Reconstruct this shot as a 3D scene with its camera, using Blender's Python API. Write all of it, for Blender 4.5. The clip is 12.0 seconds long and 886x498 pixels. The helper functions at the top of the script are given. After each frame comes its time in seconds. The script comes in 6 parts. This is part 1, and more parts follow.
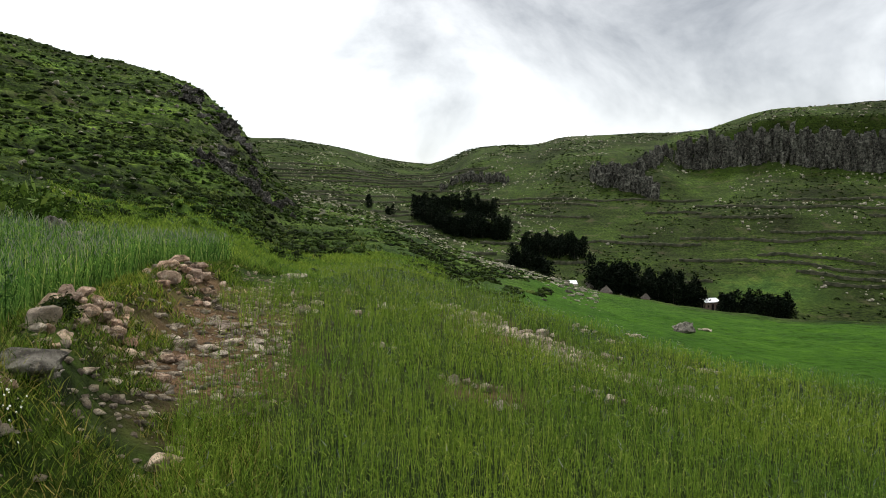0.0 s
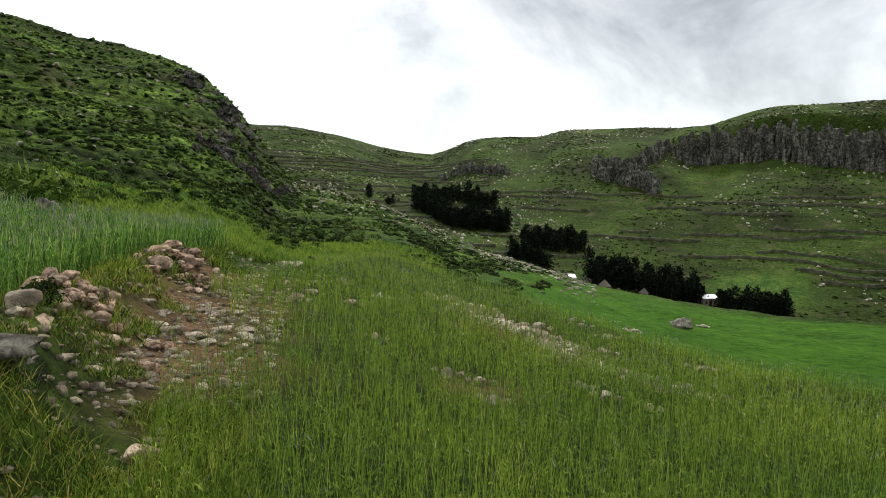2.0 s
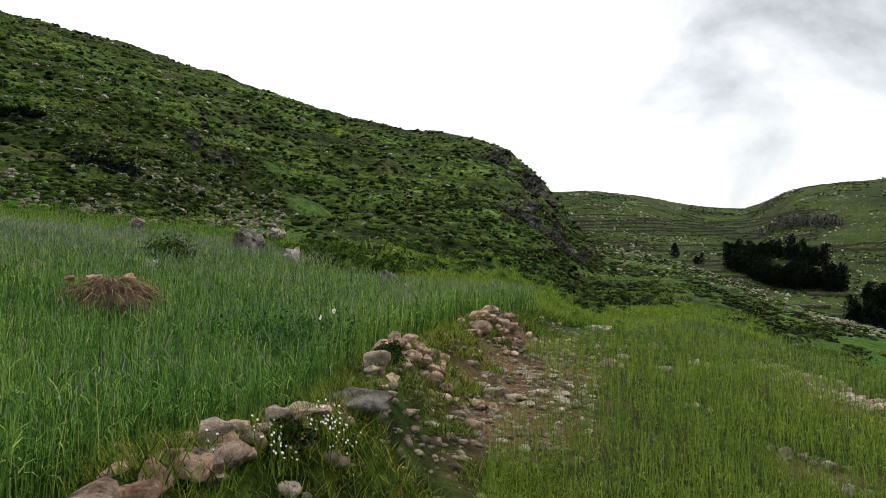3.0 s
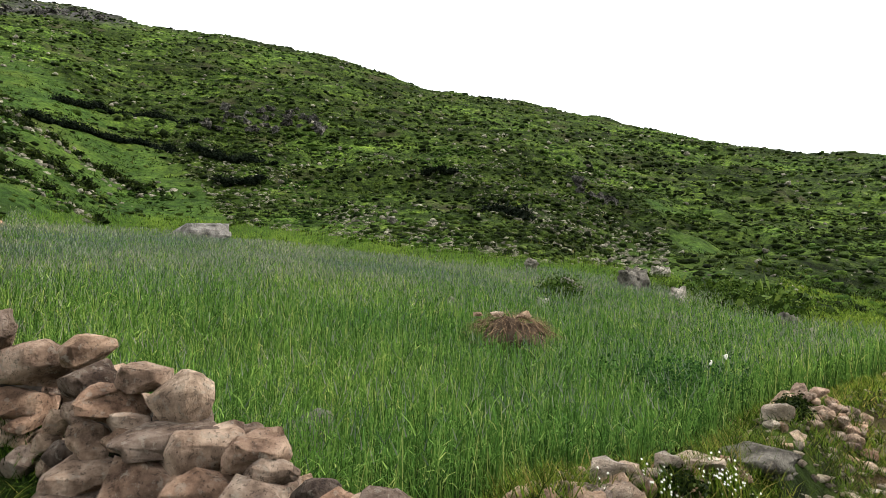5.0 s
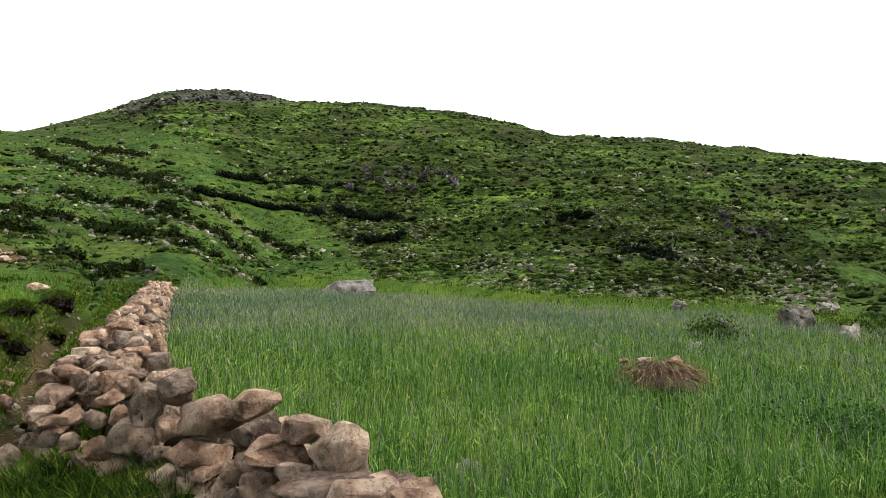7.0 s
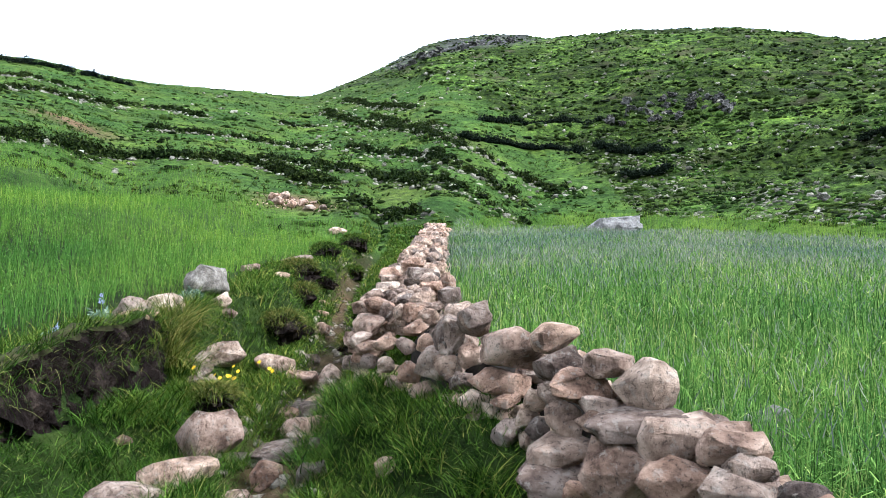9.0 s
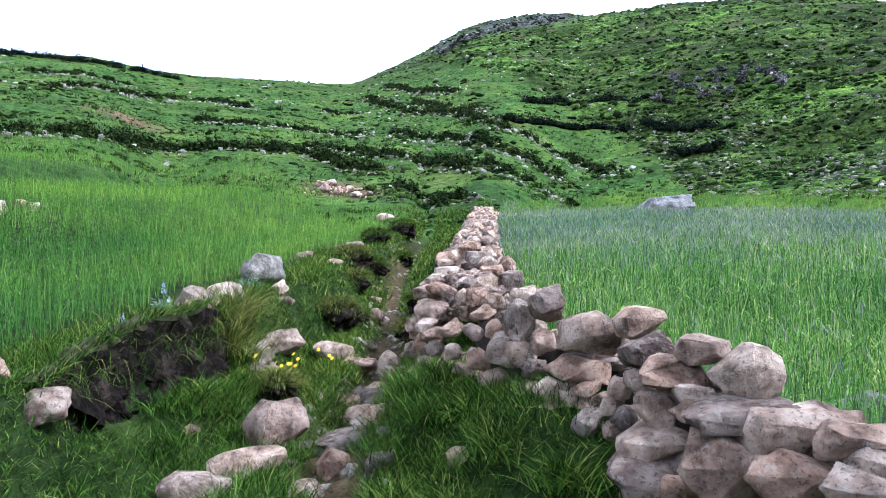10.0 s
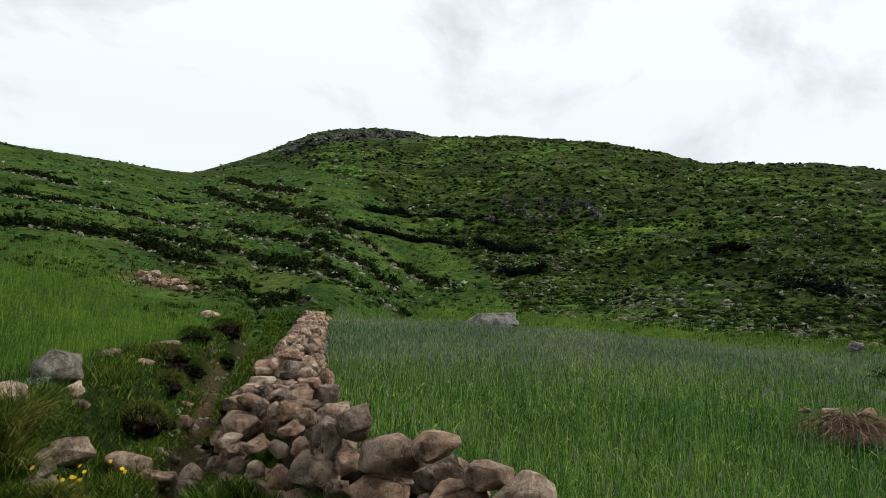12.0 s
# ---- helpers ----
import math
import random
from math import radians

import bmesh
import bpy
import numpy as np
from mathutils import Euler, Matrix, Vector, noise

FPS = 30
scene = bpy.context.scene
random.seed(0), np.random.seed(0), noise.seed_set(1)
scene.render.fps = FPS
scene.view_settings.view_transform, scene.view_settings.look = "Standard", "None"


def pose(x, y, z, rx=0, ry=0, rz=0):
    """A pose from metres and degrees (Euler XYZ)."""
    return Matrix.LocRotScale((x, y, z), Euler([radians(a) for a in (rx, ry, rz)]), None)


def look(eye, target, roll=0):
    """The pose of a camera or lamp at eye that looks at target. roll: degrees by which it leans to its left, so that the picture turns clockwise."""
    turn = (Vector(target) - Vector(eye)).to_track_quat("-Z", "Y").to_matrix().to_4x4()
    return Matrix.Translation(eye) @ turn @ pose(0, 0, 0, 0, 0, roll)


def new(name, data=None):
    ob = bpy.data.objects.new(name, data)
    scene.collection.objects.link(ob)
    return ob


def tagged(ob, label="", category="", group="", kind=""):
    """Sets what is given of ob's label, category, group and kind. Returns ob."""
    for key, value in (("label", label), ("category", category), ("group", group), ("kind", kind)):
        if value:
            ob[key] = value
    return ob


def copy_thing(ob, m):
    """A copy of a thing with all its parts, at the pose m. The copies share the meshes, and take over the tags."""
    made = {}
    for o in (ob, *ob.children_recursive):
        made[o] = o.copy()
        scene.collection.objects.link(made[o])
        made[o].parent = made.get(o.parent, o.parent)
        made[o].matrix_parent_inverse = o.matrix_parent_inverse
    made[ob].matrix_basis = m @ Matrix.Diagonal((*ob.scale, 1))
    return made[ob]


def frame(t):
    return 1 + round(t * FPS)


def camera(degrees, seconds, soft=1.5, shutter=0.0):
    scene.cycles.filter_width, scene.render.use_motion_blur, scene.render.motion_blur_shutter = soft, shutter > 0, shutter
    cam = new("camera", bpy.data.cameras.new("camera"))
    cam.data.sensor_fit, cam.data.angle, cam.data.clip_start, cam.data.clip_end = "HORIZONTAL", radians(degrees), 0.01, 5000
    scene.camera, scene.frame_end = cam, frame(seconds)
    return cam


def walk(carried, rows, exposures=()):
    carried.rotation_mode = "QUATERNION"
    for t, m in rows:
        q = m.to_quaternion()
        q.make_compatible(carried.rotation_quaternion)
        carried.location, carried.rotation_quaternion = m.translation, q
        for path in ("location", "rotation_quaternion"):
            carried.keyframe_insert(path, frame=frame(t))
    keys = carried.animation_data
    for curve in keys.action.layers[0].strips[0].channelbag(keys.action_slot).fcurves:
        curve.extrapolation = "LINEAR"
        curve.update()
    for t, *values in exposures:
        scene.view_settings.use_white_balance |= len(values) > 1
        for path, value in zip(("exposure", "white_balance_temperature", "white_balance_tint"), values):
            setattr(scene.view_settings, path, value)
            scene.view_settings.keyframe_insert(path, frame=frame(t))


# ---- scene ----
cam = camera(65.89, 12.0, soft=0.65)
PATH = [
    (0.0, pose(0.001, 0.000, 1.600, 87.59, -0.54, -0.00)),
    (0.2, pose(-0.009, 0.001, 1.600, 87.97, 0.15, 3.68)),
    (0.5, pose(-0.017, 0.009, 1.602, 90.00, 0.78, 8.78)),
    (0.7, pose(-0.018, 0.025, 1.605, 90.13, 0.83, 11.94)),
    (1.0, pose(-0.018, 0.052, 1.608, 91.00, 0.73, 13.44)),
    (1.2, pose(-0.001, 0.061, 1.605, 91.84, 1.00, 12.78)),
    (1.5, pose(0.035, 0.084, 1.595, 88.78, 1.03, 8.81)),
    (2.0, pose(0.040, 0.156, 1.585, 86.83, -1.68, -0.00)),
    (2.2, pose(0.032, 0.158, 1.595, 84.21, -1.06, -0.27)),
    (2.5, pose(0.001, 0.159, 1.612, 89.08, 0.53, 11.61)),
    (2.7, pose(-0.023, 0.148, 1.607, 91.19, 0.81, 15.80)),
    (3.0, pose(-0.044, 0.110, 1.597, 91.81, 0.22, 24.94)),
    (3.5, pose(-0.046, 0.078, 1.610, 94.16, -1.30, 40.20)),
    (3.7, pose(-0.048, 0.084, 1.618, 94.04, -1.33, 44.62)),
    (5.3, pose(0.006, 0.054, 1.621, 95.42, -0.09, 57.64)),
    (5.5, pose(0.028, 0.056, 1.619, 95.90, 0.76, 58.51)),
    (6.0, pose(0.016, 0.055, 1.621, 96.17, 0.93, 59.30)),
    (6.5, pose(0.013, 0.043, 1.621, 97.90, 0.86, 63.95)),
    (6.7, pose(0.032, 0.037, 1.623, 98.42, 0.78, 66.15)),
    (8.3, pose(-0.052, -0.009, 1.625, 97.06, -0.29, 73.78)),
    (8.5, pose(-0.060, -0.038, 1.616, 95.96, -0.60, 78.66)),
    (9.0, pose(-0.078, -0.087, 1.610, 93.79, 0.01, 89.68)),
    (9.5, pose(-0.154, -0.149, 1.601, 93.82, 0.90, 94.74)),
    (9.7, pose(-0.184, -0.182, 1.602, 92.35, 0.94, 93.49)),
    (10.0, pose(-0.205, -0.209, 1.612, 92.52, 1.00, 93.44)),
    (10.2, pose(-0.194, -0.203, 1.637, 93.41, 0.64, 95.02)),
    (10.4, pose(-0.174, -0.186, 1.665, 96.32, -0.04, 97.14)),
    (10.5, pose(-0.167, -0.176, 1.671, 98.69, -0.21, 97.19)),
    (11.0, pose(-0.160, -0.125, 1.673, 100.52, -0.46, 93.04)),
    (11.5, pose(-0.124, -0.112, 1.677, 101.64, -0.57, 90.82)),
    (12.0, pose(-0.071, -0.119, 1.671, 101.38, -1.56, 79.42)),
]
EXPOSURES = [(0.0, -0.6, 6500, 8), (1.0, -0.74, 6500, 8), (1.6, -0.64, 6500, 8), (2.0, -0.46, 6500, 7), (2.5, -0.22, 6500, 8), (2.9, -0.6, 6500, 9), (3.3, -0.54, 6500, 9), (3.7, -0.32, 6500, 10), (5.3, -0.05, 6500, 10), (6.7, -0.07, 6500, 10), (8.3, -0.28, 6500, 9), (8.6, -0.18, 6300, 10), (9.0, 0.65, 5350, 12), (9.5, 0.44, 5050, 14), (10.0, 0.64, 4900, 15), (10.5, 0.68, 4850, 15), (10.6, 0.3, 5600, 6), (10.8, -0.77, 6100, 8), (11.0, -1.12, 6200, 8), (11.5, -0.92, 6250, 6), (12.0, -0.99, 6250, 6)]
walk(cam, PATH, EXPOSURES)

# ---- world: overcast sky with bright gaps ----
world = bpy.data.worlds.new("overcast_sky")
world.use_nodes = True
scene.world = world
wn, wl = world.node_tree.nodes, world.node_tree.links
wn.clear()
SUN_EL = radians(46)
sky = wn.new("ShaderNodeTexSky")
sky.sky_type, sky.sun_disc = "NISHITA", False
sky.sun_elevation, sky.sun_rotation = SUN_EL, radians(14)
sky_bg = wn.new("ShaderNodeBackground")
sky_bg.inputs["Strength"].default_value = 0.035
wl.new(sky.outputs[0], sky_bg.inputs["Color"])
coord = wn.new("ShaderNodeTexCoord")
stretch = wn.new("ShaderNodeMapping")
stretch.inputs["Scale"].default_value = (1.0, 1.0, 1.7)
stretch.inputs["Location"].default_value = (0.35, 0.15, 0.0)
wl.new(coord.outputs["Generated"], stretch.inputs["Vector"])
puff = wn.new("ShaderNodeTexNoise")
puff.inputs["Scale"].default_value, puff.inputs["Detail"].default_value = 2.6, 10.0
puff.inputs["Roughness"].default_value, puff.inputs["Distortion"].default_value = 0.58, 0.35
wl.new(stretch.outputs[0], puff.inputs["Vector"])
cloud = wn.new("ShaderNodeValToRGB")
cloud.color_ramp.elements[0].position, cloud.color_ramp.elements[0].color = 0.15, (0.40, 0.41, 0.43, 1)
cloud.color_ramp.elements[1].position, cloud.color_ramp.elements[1].color = 0.50, (1.8, 1.8, 1.8, 1)
bank = wn.new("ShaderNodeVectorMath")
bank.operation = "DOT_PRODUCT"
bank.inputs[1].default_value = (0.46, 0.80, 0.38)
wl.new(coord.outputs["Generated"], bank.inputs[0])
bias = wn.new("ShaderNodeMapRange")
bias.inputs["From Min"].default_value, bias.inputs["From Max"].default_value = 0.70, 1.0
bias.inputs["To Min"].default_value, bias.inputs["To Max"].default_value = 0.04, -0.29
wl.new(bank.outputs["Value"], bias.inputs["Value"])
both_bias = wn.new("ShaderNodeMath")
wl.new(puff.outputs["Fac"], both_bias.inputs[0])
wl.new(bias.outputs[0], both_bias.inputs[1])
wl.new(both_bias.outputs[0], cloud.inputs["Fac"])
axes = wn.new("ShaderNodeSeparateXYZ")
wl.new(coord.outputs["Generated"], axes.inputs[0])
zenith = wn.new("ShaderNodeMapRange")
zenith.inputs["From Min"].default_value, zenith.inputs["From Max"].default_value = 0.35, 1.0
zenith.inputs["To Min"].default_value, zenith.inputs["To Max"].default_value = 1.0, 1.3
wl.new(axes.outputs["Z"], zenith.inputs["Value"])
cloud_bg = wn.new("ShaderNodeBackground")
wl.new(zenith.outputs[0], cloud_bg.inputs["Strength"])
wl.new(cloud.outputs[0], cloud_bg.inputs["Color"])
both = wn.new("ShaderNodeAddShader")
wl.new(sky_bg.outputs[0], both.inputs[0])
wl.new(cloud_bg.outputs[0], both.inputs[1])
wout = wn.new("ShaderNodeOutputWorld")
wl.new(both.outputs[0], wout.inputs[0])

sun_data = bpy.data.lights.new("sun", "SUN")
sun_data.energy, sun_data.angle, sun_data.color = 5.6, radians(8), (1.0, 0.95, 0.88)
sun = new("sun", sun_data)
sun.matrix_world = look((13, 53, 57), (0, 0, 0))

# ---- materials ----


class Nodes:
    """A node material under construction."""

    def __init__(self, name, rough=0.9):
        self.m = bpy.data.materials.new(name)
        self.m.use_nodes = True
        self.t = self.m.node_tree
        self.b = self.t.nodes["Principled BSDF"]
        self.b.inputs["Roughness"].default_value = rough
        self.b.inputs["Specular IOR Level"].default_value = 0.03
        self.pos = self.t.nodes.new("ShaderNodeNewGeometry").outputs["Position"]

    def add(self, kind):
        return self.t.nodes.new(kind)

    def link(self, a, b):
        self.t.links.new(a, b)

    def noise(self, scale, detail=4.0, rough=0.55, vec=None):
        n = self.add("ShaderNodeTexNoise")
        n.inputs["Scale"].default_value, n.inputs["Detail"].default_value = scale, detail
        n.inputs["Roughness"].default_value = rough
        self.link(vec or self.pos, n.inputs["Vector"])
        return n.outputs["Fac"]

    def ramp(self, fac, *stops):
        r = self.add("ShaderNodeValToRGB")
        els = r.color_ramp.elements
        while len(els) < len(stops):
            els.new(0.5)
        for e, (p, col) in zip(els, stops):
            e.position, e.color = p, (*col, 1) if len(col) == 3 else col
        self.link(fac, r.inputs["Fac"])
        return r.outputs["Color"]

    def mask(self, fac, low, high):
        r = self.add("ShaderNodeMapRange")
        r.inputs["From Min"].default_value, r.inputs["From Max"].default_value = low, high
        self.link(fac, r.inputs["Value"])
        return r.outputs["Result"]

    def mix(self, fac, a, b, mode="MIX"):
        n = self.add("ShaderNodeMix")
        n.data_type, n.blend_type = "RGBA", mode
        sockets = [s for s in n.inputs if s.enabled]
        for sock, v in zip(sockets, (fac, a, b)):
            if isinstance(v, (int, float)):
                sock.default_value = v
            elif isinstance(v, tuple):
                sock.default_value = (*v, 1)
            else:
                self.link(v, sock)
        return [o for o in n.outputs if o.enabled][0]

    def times(self, a, b, op="MULTIPLY"):
        n = self.add("ShaderNodeMath")
        n.operation = op
        for sock, v in zip(n.inputs, (a, b)):
            if isinstance(v, (int, float)):
                sock.default_value = v
            else:
                self.link(v, sock)
        return n.outputs[0]

    def island(self):
        return self.add("ShaderNodeNewGeometry").outputs["Random Per Island"]

    def each(self):
        return self.add("ShaderNodeObjectInfo").outputs["Random"]

    def attr(self, name):
        n = self.add("ShaderNodeAttribute")
        n.attribute_name = name
        return n.outputs["Fac"]

    def bump(self, height, strength, distance):
        n = self.add("ShaderNodeBump")
        n.inputs["Strength"].default_value, n.inputs["Distance"].default_value = strength, distance
        self.link(height, n.inputs["Height"])
        self.link(n.outputs[0], self.b.inputs["Normal"])

    def colour(self, c):
        if isinstance(c, tuple):
            self.b.inputs["Base Color"].default_value = (*c, 1)
        else:
            self.link(c, self.b.inputs["Base Color"])
        return self.m


def leaf_material(name, stops, through_light=0.3, bands=None, low=(0.70, 0.78, 0.72), high=(1.30, 1.14, 0.95)):
    """Blades and leaves: colour by plant, a little light passes through."""
    n = Nodes(name, 0.7)
    c = n.ramp(n.island(), *stops)
    where = n.pos
    # stretched patches: lit crests and shaded hollows painted into the leaf colour
    if bands:
        squash = n.add("ShaderNodeVectorMath")
        squash.operation = "MULTIPLY"
        squash.inputs[1].default_value = bands
        n.link(n.pos, squash.inputs[0])
        where = squash.outputs[0]
    patch = n.ramp(n.noise(0.35, 3, 0.55, where), (0.33, low), (0.67, high))
    c = n.mix(1.0, c, patch, "MULTIPLY")
    n.colour(c)
    tr = n.add("ShaderNodeBsdfTranslucent")
    n.link(c, tr.inputs["Color"])
    mx = n.add("ShaderNodeMixShader")
    mx.inputs[0].default_value = through_light
    n.link(n.b.outputs[0], mx.inputs[1])
    n.link(tr.outputs[0], mx.inputs[2])
    n.link(mx.outputs[0], n.t.nodes["Material Output"].inputs["Surface"])
    return n.m


def rock_material(name, dark, mid, pale, random_source="each", fine=1.0, warm=True):
    n = Nodes(name, 0.92)
    rnd = n.each() if random_source == "each" else n.island()
    shift = n.add("ShaderNodeVectorMath")
    shift.operation = "ADD"
    n.link(n.pos, shift.inputs[0])
    sc = n.add("ShaderNodeCombineXYZ")
    n.link(n.times(rnd, 37.0), sc.inputs[0])
    n.link(n.times(rnd, 91.0), sc.inputs[1])
    n.link(sc.outputs[0], shift.inputs[1])
    v = shift.outputs[0]
    big = n.noise(7.0 * fine, 6, 0.65, v)
    c = n.ramp(big, (0.36, dark), (0.5, mid), (0.63, pale))
    tone = n.ramp(rnd, (0.0, (0.42, 0.41, 0.42)), (0.2, (0.74, 0.66, 0.62)), (0.4, (1.08, 0.84, 0.70)), (0.6, (0.98, 0.92, 0.88)), (0.8, (1.20, 1.02, 0.88)), (1.0, (1.36, 1.28, 1.18))) if warm else n.ramp(rnd, (0.0, (0.5, 0.5, 0.5)), (0.5, (0.9, 0.9, 0.88)), (1.0, (1.4, 1.4, 1.36)))
    c = n.mix(1.0, c, tone, "MULTIPLY")
    lichen = n.mask(n.noise(26.0 * fine, 6, 0.7, v), 0.55, 0.62)
    c = n.mix(n.times(lichen, 0.42), c, (0.47, 0.42, 0.345))
    spots = n.mask(n.noise(55.0 * fine, 5, 0.7, v), 0.56, 0.63)
    c = n.mix(n.times(spots, 0.6), c, (0.035, 0.031, 0.028))
    n.colour(c)
    n.bump(n.noise(20.0 * fine, 9, 0.78, v), 1.0, 0.09 / fine)
    return n.m


GREEN = ((0.0, (0.014, 0.038, 0.009)), (0.4, (0.056, 0.134, 0.026)), (0.75, (0.120, 0.240, 0.050)), (0.93, (0.20, 0.33, 0.080)), (1.0, (0.37, 0.42, 0.15)))
m_wheat = leaf_material("wheat_leaf", GREEN, 0.3)
m_ear = leaf_material("wheat_ear", ((0.0, (0.080, 0.108, 0.090)), (0.5, (0.135, 0.168, 0.140)), (1.0, (0.24, 0.265, 0.215))), 0.25)
# its strong bands put the light on terrace crests into the colour
m_wheat_left = leaf_material("young_wheat", ((0.0, (0.045, 0.098, 0.014)), (0.3, (0.072, 0.150, 0.021)), (0.7, (0.108, 0.210, 0.031)), (0.92, (0.150, 0.255, 0.043)), (1.0, (0.24, 0.31, 0.07))), 0.3, (0.22, 1.3, 0), (0.58, 0.70, 0.74), (1.50, 1.28, 0.92))
m_meadow = leaf_material("thin_barley", ((0.0, (0.042, 0.074, 0.010)), (0.3, (0.084, 0.144, 0.018)), (0.6, (0.126, 0.208, 0.027)), (0.88, (0.175, 0.262, 0.039)), (1.0, (0.28, 0.33, 0.075))), 0.3)
m_grass = leaf_material("rough_grass", ((0.0, (0.0045, 0.0115, 0.002)), (0.4, (0.019, 0.043, 0.005)), (0.72, (0.062, 0.125, 0.0135)), (0.93, (0.150, 0.225, 0.032)), (1.0, (0.34, 0.30, 0.08))), 0.2)
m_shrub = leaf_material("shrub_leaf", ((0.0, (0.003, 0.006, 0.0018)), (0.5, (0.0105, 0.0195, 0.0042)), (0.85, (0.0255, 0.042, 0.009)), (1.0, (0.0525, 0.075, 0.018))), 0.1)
m_rank = leaf_material("rank_grass", ((0.0, (0.014, 0.024, 0.005)), (0.4, (0.055, 0.085, 0.013)), (0.75, (0.125, 0.155, 0.028)), (1.0, (0.30, 0.25, 0.09))), 0.25)
m_bush = leaf_material("bush_leaf", ((0.0, (0.008, 0.017, 0.003)), (0.5, (0.030, 0.060, 0.010)), (0.85, (0.065, 0.115, 0.020)), (1.0, (0.12, 0.17, 0.04))), 0.15)
m_hillgrass = leaf_material("hill_grass", ((0.0, (0.00576, 0.01224, 0.0022)), (0.5, (0.02016, 0.04032, 0.00605)), (0.85, (0.04464, 0.0756, 0.0121)), (1.0, (0.1152, 0.1152, 0.033))), 0.2)
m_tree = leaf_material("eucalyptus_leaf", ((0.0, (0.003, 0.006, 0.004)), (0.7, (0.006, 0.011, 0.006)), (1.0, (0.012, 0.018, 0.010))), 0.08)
m_rock = rock_material("field_stone", (0.13, 0.098, 0.078), (0.39, 0.305, 0.24), (0.66, 0.56, 0.46))
m_pale_rock = rock_material("pale_rock", (0.17, 0.150, 0.125), (0.36, 0.33, 0.285), (0.56, 0.525, 0.465), "island")
m_grey_rock = rock_material("grey_rock", (0.10, 0.090, 0.078), (0.225, 0.205, 0.175), (0.39, 0.36, 0.31), "each", 1.0, False)
m_rock_mix = rock_material("loose_stone", (0.11, 0.085, 0.062), (0.29, 0.238, 0.178), (0.52, 0.45, 0.35), "island", 1.0, False)
m_run = rock_material("wall_stone", (0.12, 0.092, 0.072), (0.36, 0.28, 0.218), (0.60, 0.505, 0.41), "island")
m_hillrock = rock_material("hill_rock", (0.105, 0.098, 0.073), (0.26, 0.243, 0.186), (0.46, 0.428, 0.338), "island", 0.25, False)


def ground_material():
    n = Nodes("hillside_ground", 0.95)
    fields, bare, bright, dry = n.attr("field"), n.attr("bare"), n.attr("meadow"), n.attr("dry")
    turf = n.ramp(n.noise(0.055, 6, 0.62), (0.30, (0.013, 0.020, 0.0055)), (0.47, (0.031, 0.047, 0.0105)), (0.60, (0.049, 0.077, 0.017)), (0.74, (0.068, 0.115, 0.024)))
    upland = n.ramp(n.noise(0.030, 6, 0.65), (0.32, (0.011, 0.016, 0.004)), (0.48, (0.023, 0.036, 0.0075)), (0.62, (0.036, 0.060, 0.010)), (0.8, (0.060, 0.066, 0.019)))
    turf = n.mix(dry, turf, upland)
    tuft = n.ramp(n.noise(1.1, 6, 0.68), (0.36, (0.22, 0.26, 0.24)), (0.50, (0.90, 0.95, 0.90)), (0.66, (1.6, 1.5, 1.2)))
    c = n.mix(1.0, turf, tuft, "MULTIPLY")
    fine = n.ramp(n.noise(4.5, 5, 0.7), (0.38, (0.35, 0.38, 0.36)), (0.50, (0.95, 0.95, 0.92)), (0.62, (1.55, 1.5, 1.3)))
    c = n.mix(1.0, c, fine, "MULTIPLY")
    along = n.add("ShaderNodeVectorMath")
    along.operation = "MULTIPLY"
    along.inputs[1].default_value = (0.09, 0.09, 1.3)
    n.link(n.pos, along.inputs[0])
    ledges = n.ramp(n.noise(0.9, 6, 0.68, along.outputs[0]), (0.36, (0.30, 0.33, 0.30)), (0.50, (0.90, 0.95, 0.88)), (0.62, (1.75, 1.75, 1.45)))
    c = n.mix(n.times(n.times(dry, -0.65), 1.0, "ADD"), c, n.mix(1.0, c, ledges, "MULTIPLY"))
    earth = n.mask(n.noise(0.16, 5, 0.6), 0.56, 0.70)
    c = n.mix(n.times(earth, 0.5), c, (0.070, 0.058, 0.034))
    grit = n.mask(n.noise(2.6, 4, 0.7), 0.62, 0.70)
    c = n.mix(n.times(grit, 0.4), c, (0.20, 0.185, 0.14))
    green = n.ramp(n.noise(0.5, 5, 0.6), (0.3, (0.029, 0.056, 0.012)), (0.7, (0.066, 0.116, 0.024)))
    sward = n.ramp(n.noise(2.3, 6, 0.72), (0.36, (0.22, 0.26, 0.22)), (0.50, (0.85, 0.89, 0.82)), (0.64, (1.5, 1.38, 1.15)))
    green = n.mix(1.0, green, sward, "MULTIPLY")
    patches = n.ramp(n.noise(0.16, 5, 0.6), (0.34, (0.55, 0.66, 0.68)), (0.50, (0.95, 0.98, 0.92)), (0.66, (1.45, 1.22, 0.95)))
    green = n.mix(1.0, green, patches, "MULTIPLY")
    c = n.mix(bright, c, green)
    # field floor: shade between the plants put into the ground colour
    floor_shade = n.ramp(n.noise(9.0, 6, 0.7), (0.35, (0.006, 0.010, 0.003)), (0.65, (0.028, 0.044, 0.012)))
    c = n.mix(fields, c, floor_shade)
    soil = n.ramp(n.noise(7.0, 6, 0.65), (0.3, (0.045, 0.026, 0.014)), (0.55, (0.125, 0.076, 0.042)), (0.75, (0.22, 0.150, 0.092)))
    c = n.mix(bare, c, soil)
    grey = n.ramp(n.noise(0.35, 7, 0.7), (0.34, (0.018, 0.018, 0.018)), (0.52, (0.055, 0.052, 0.050)), (0.70, (0.13, 0.12, 0.11)))
    c = n.mix(n.attr("rock"), c, grey)
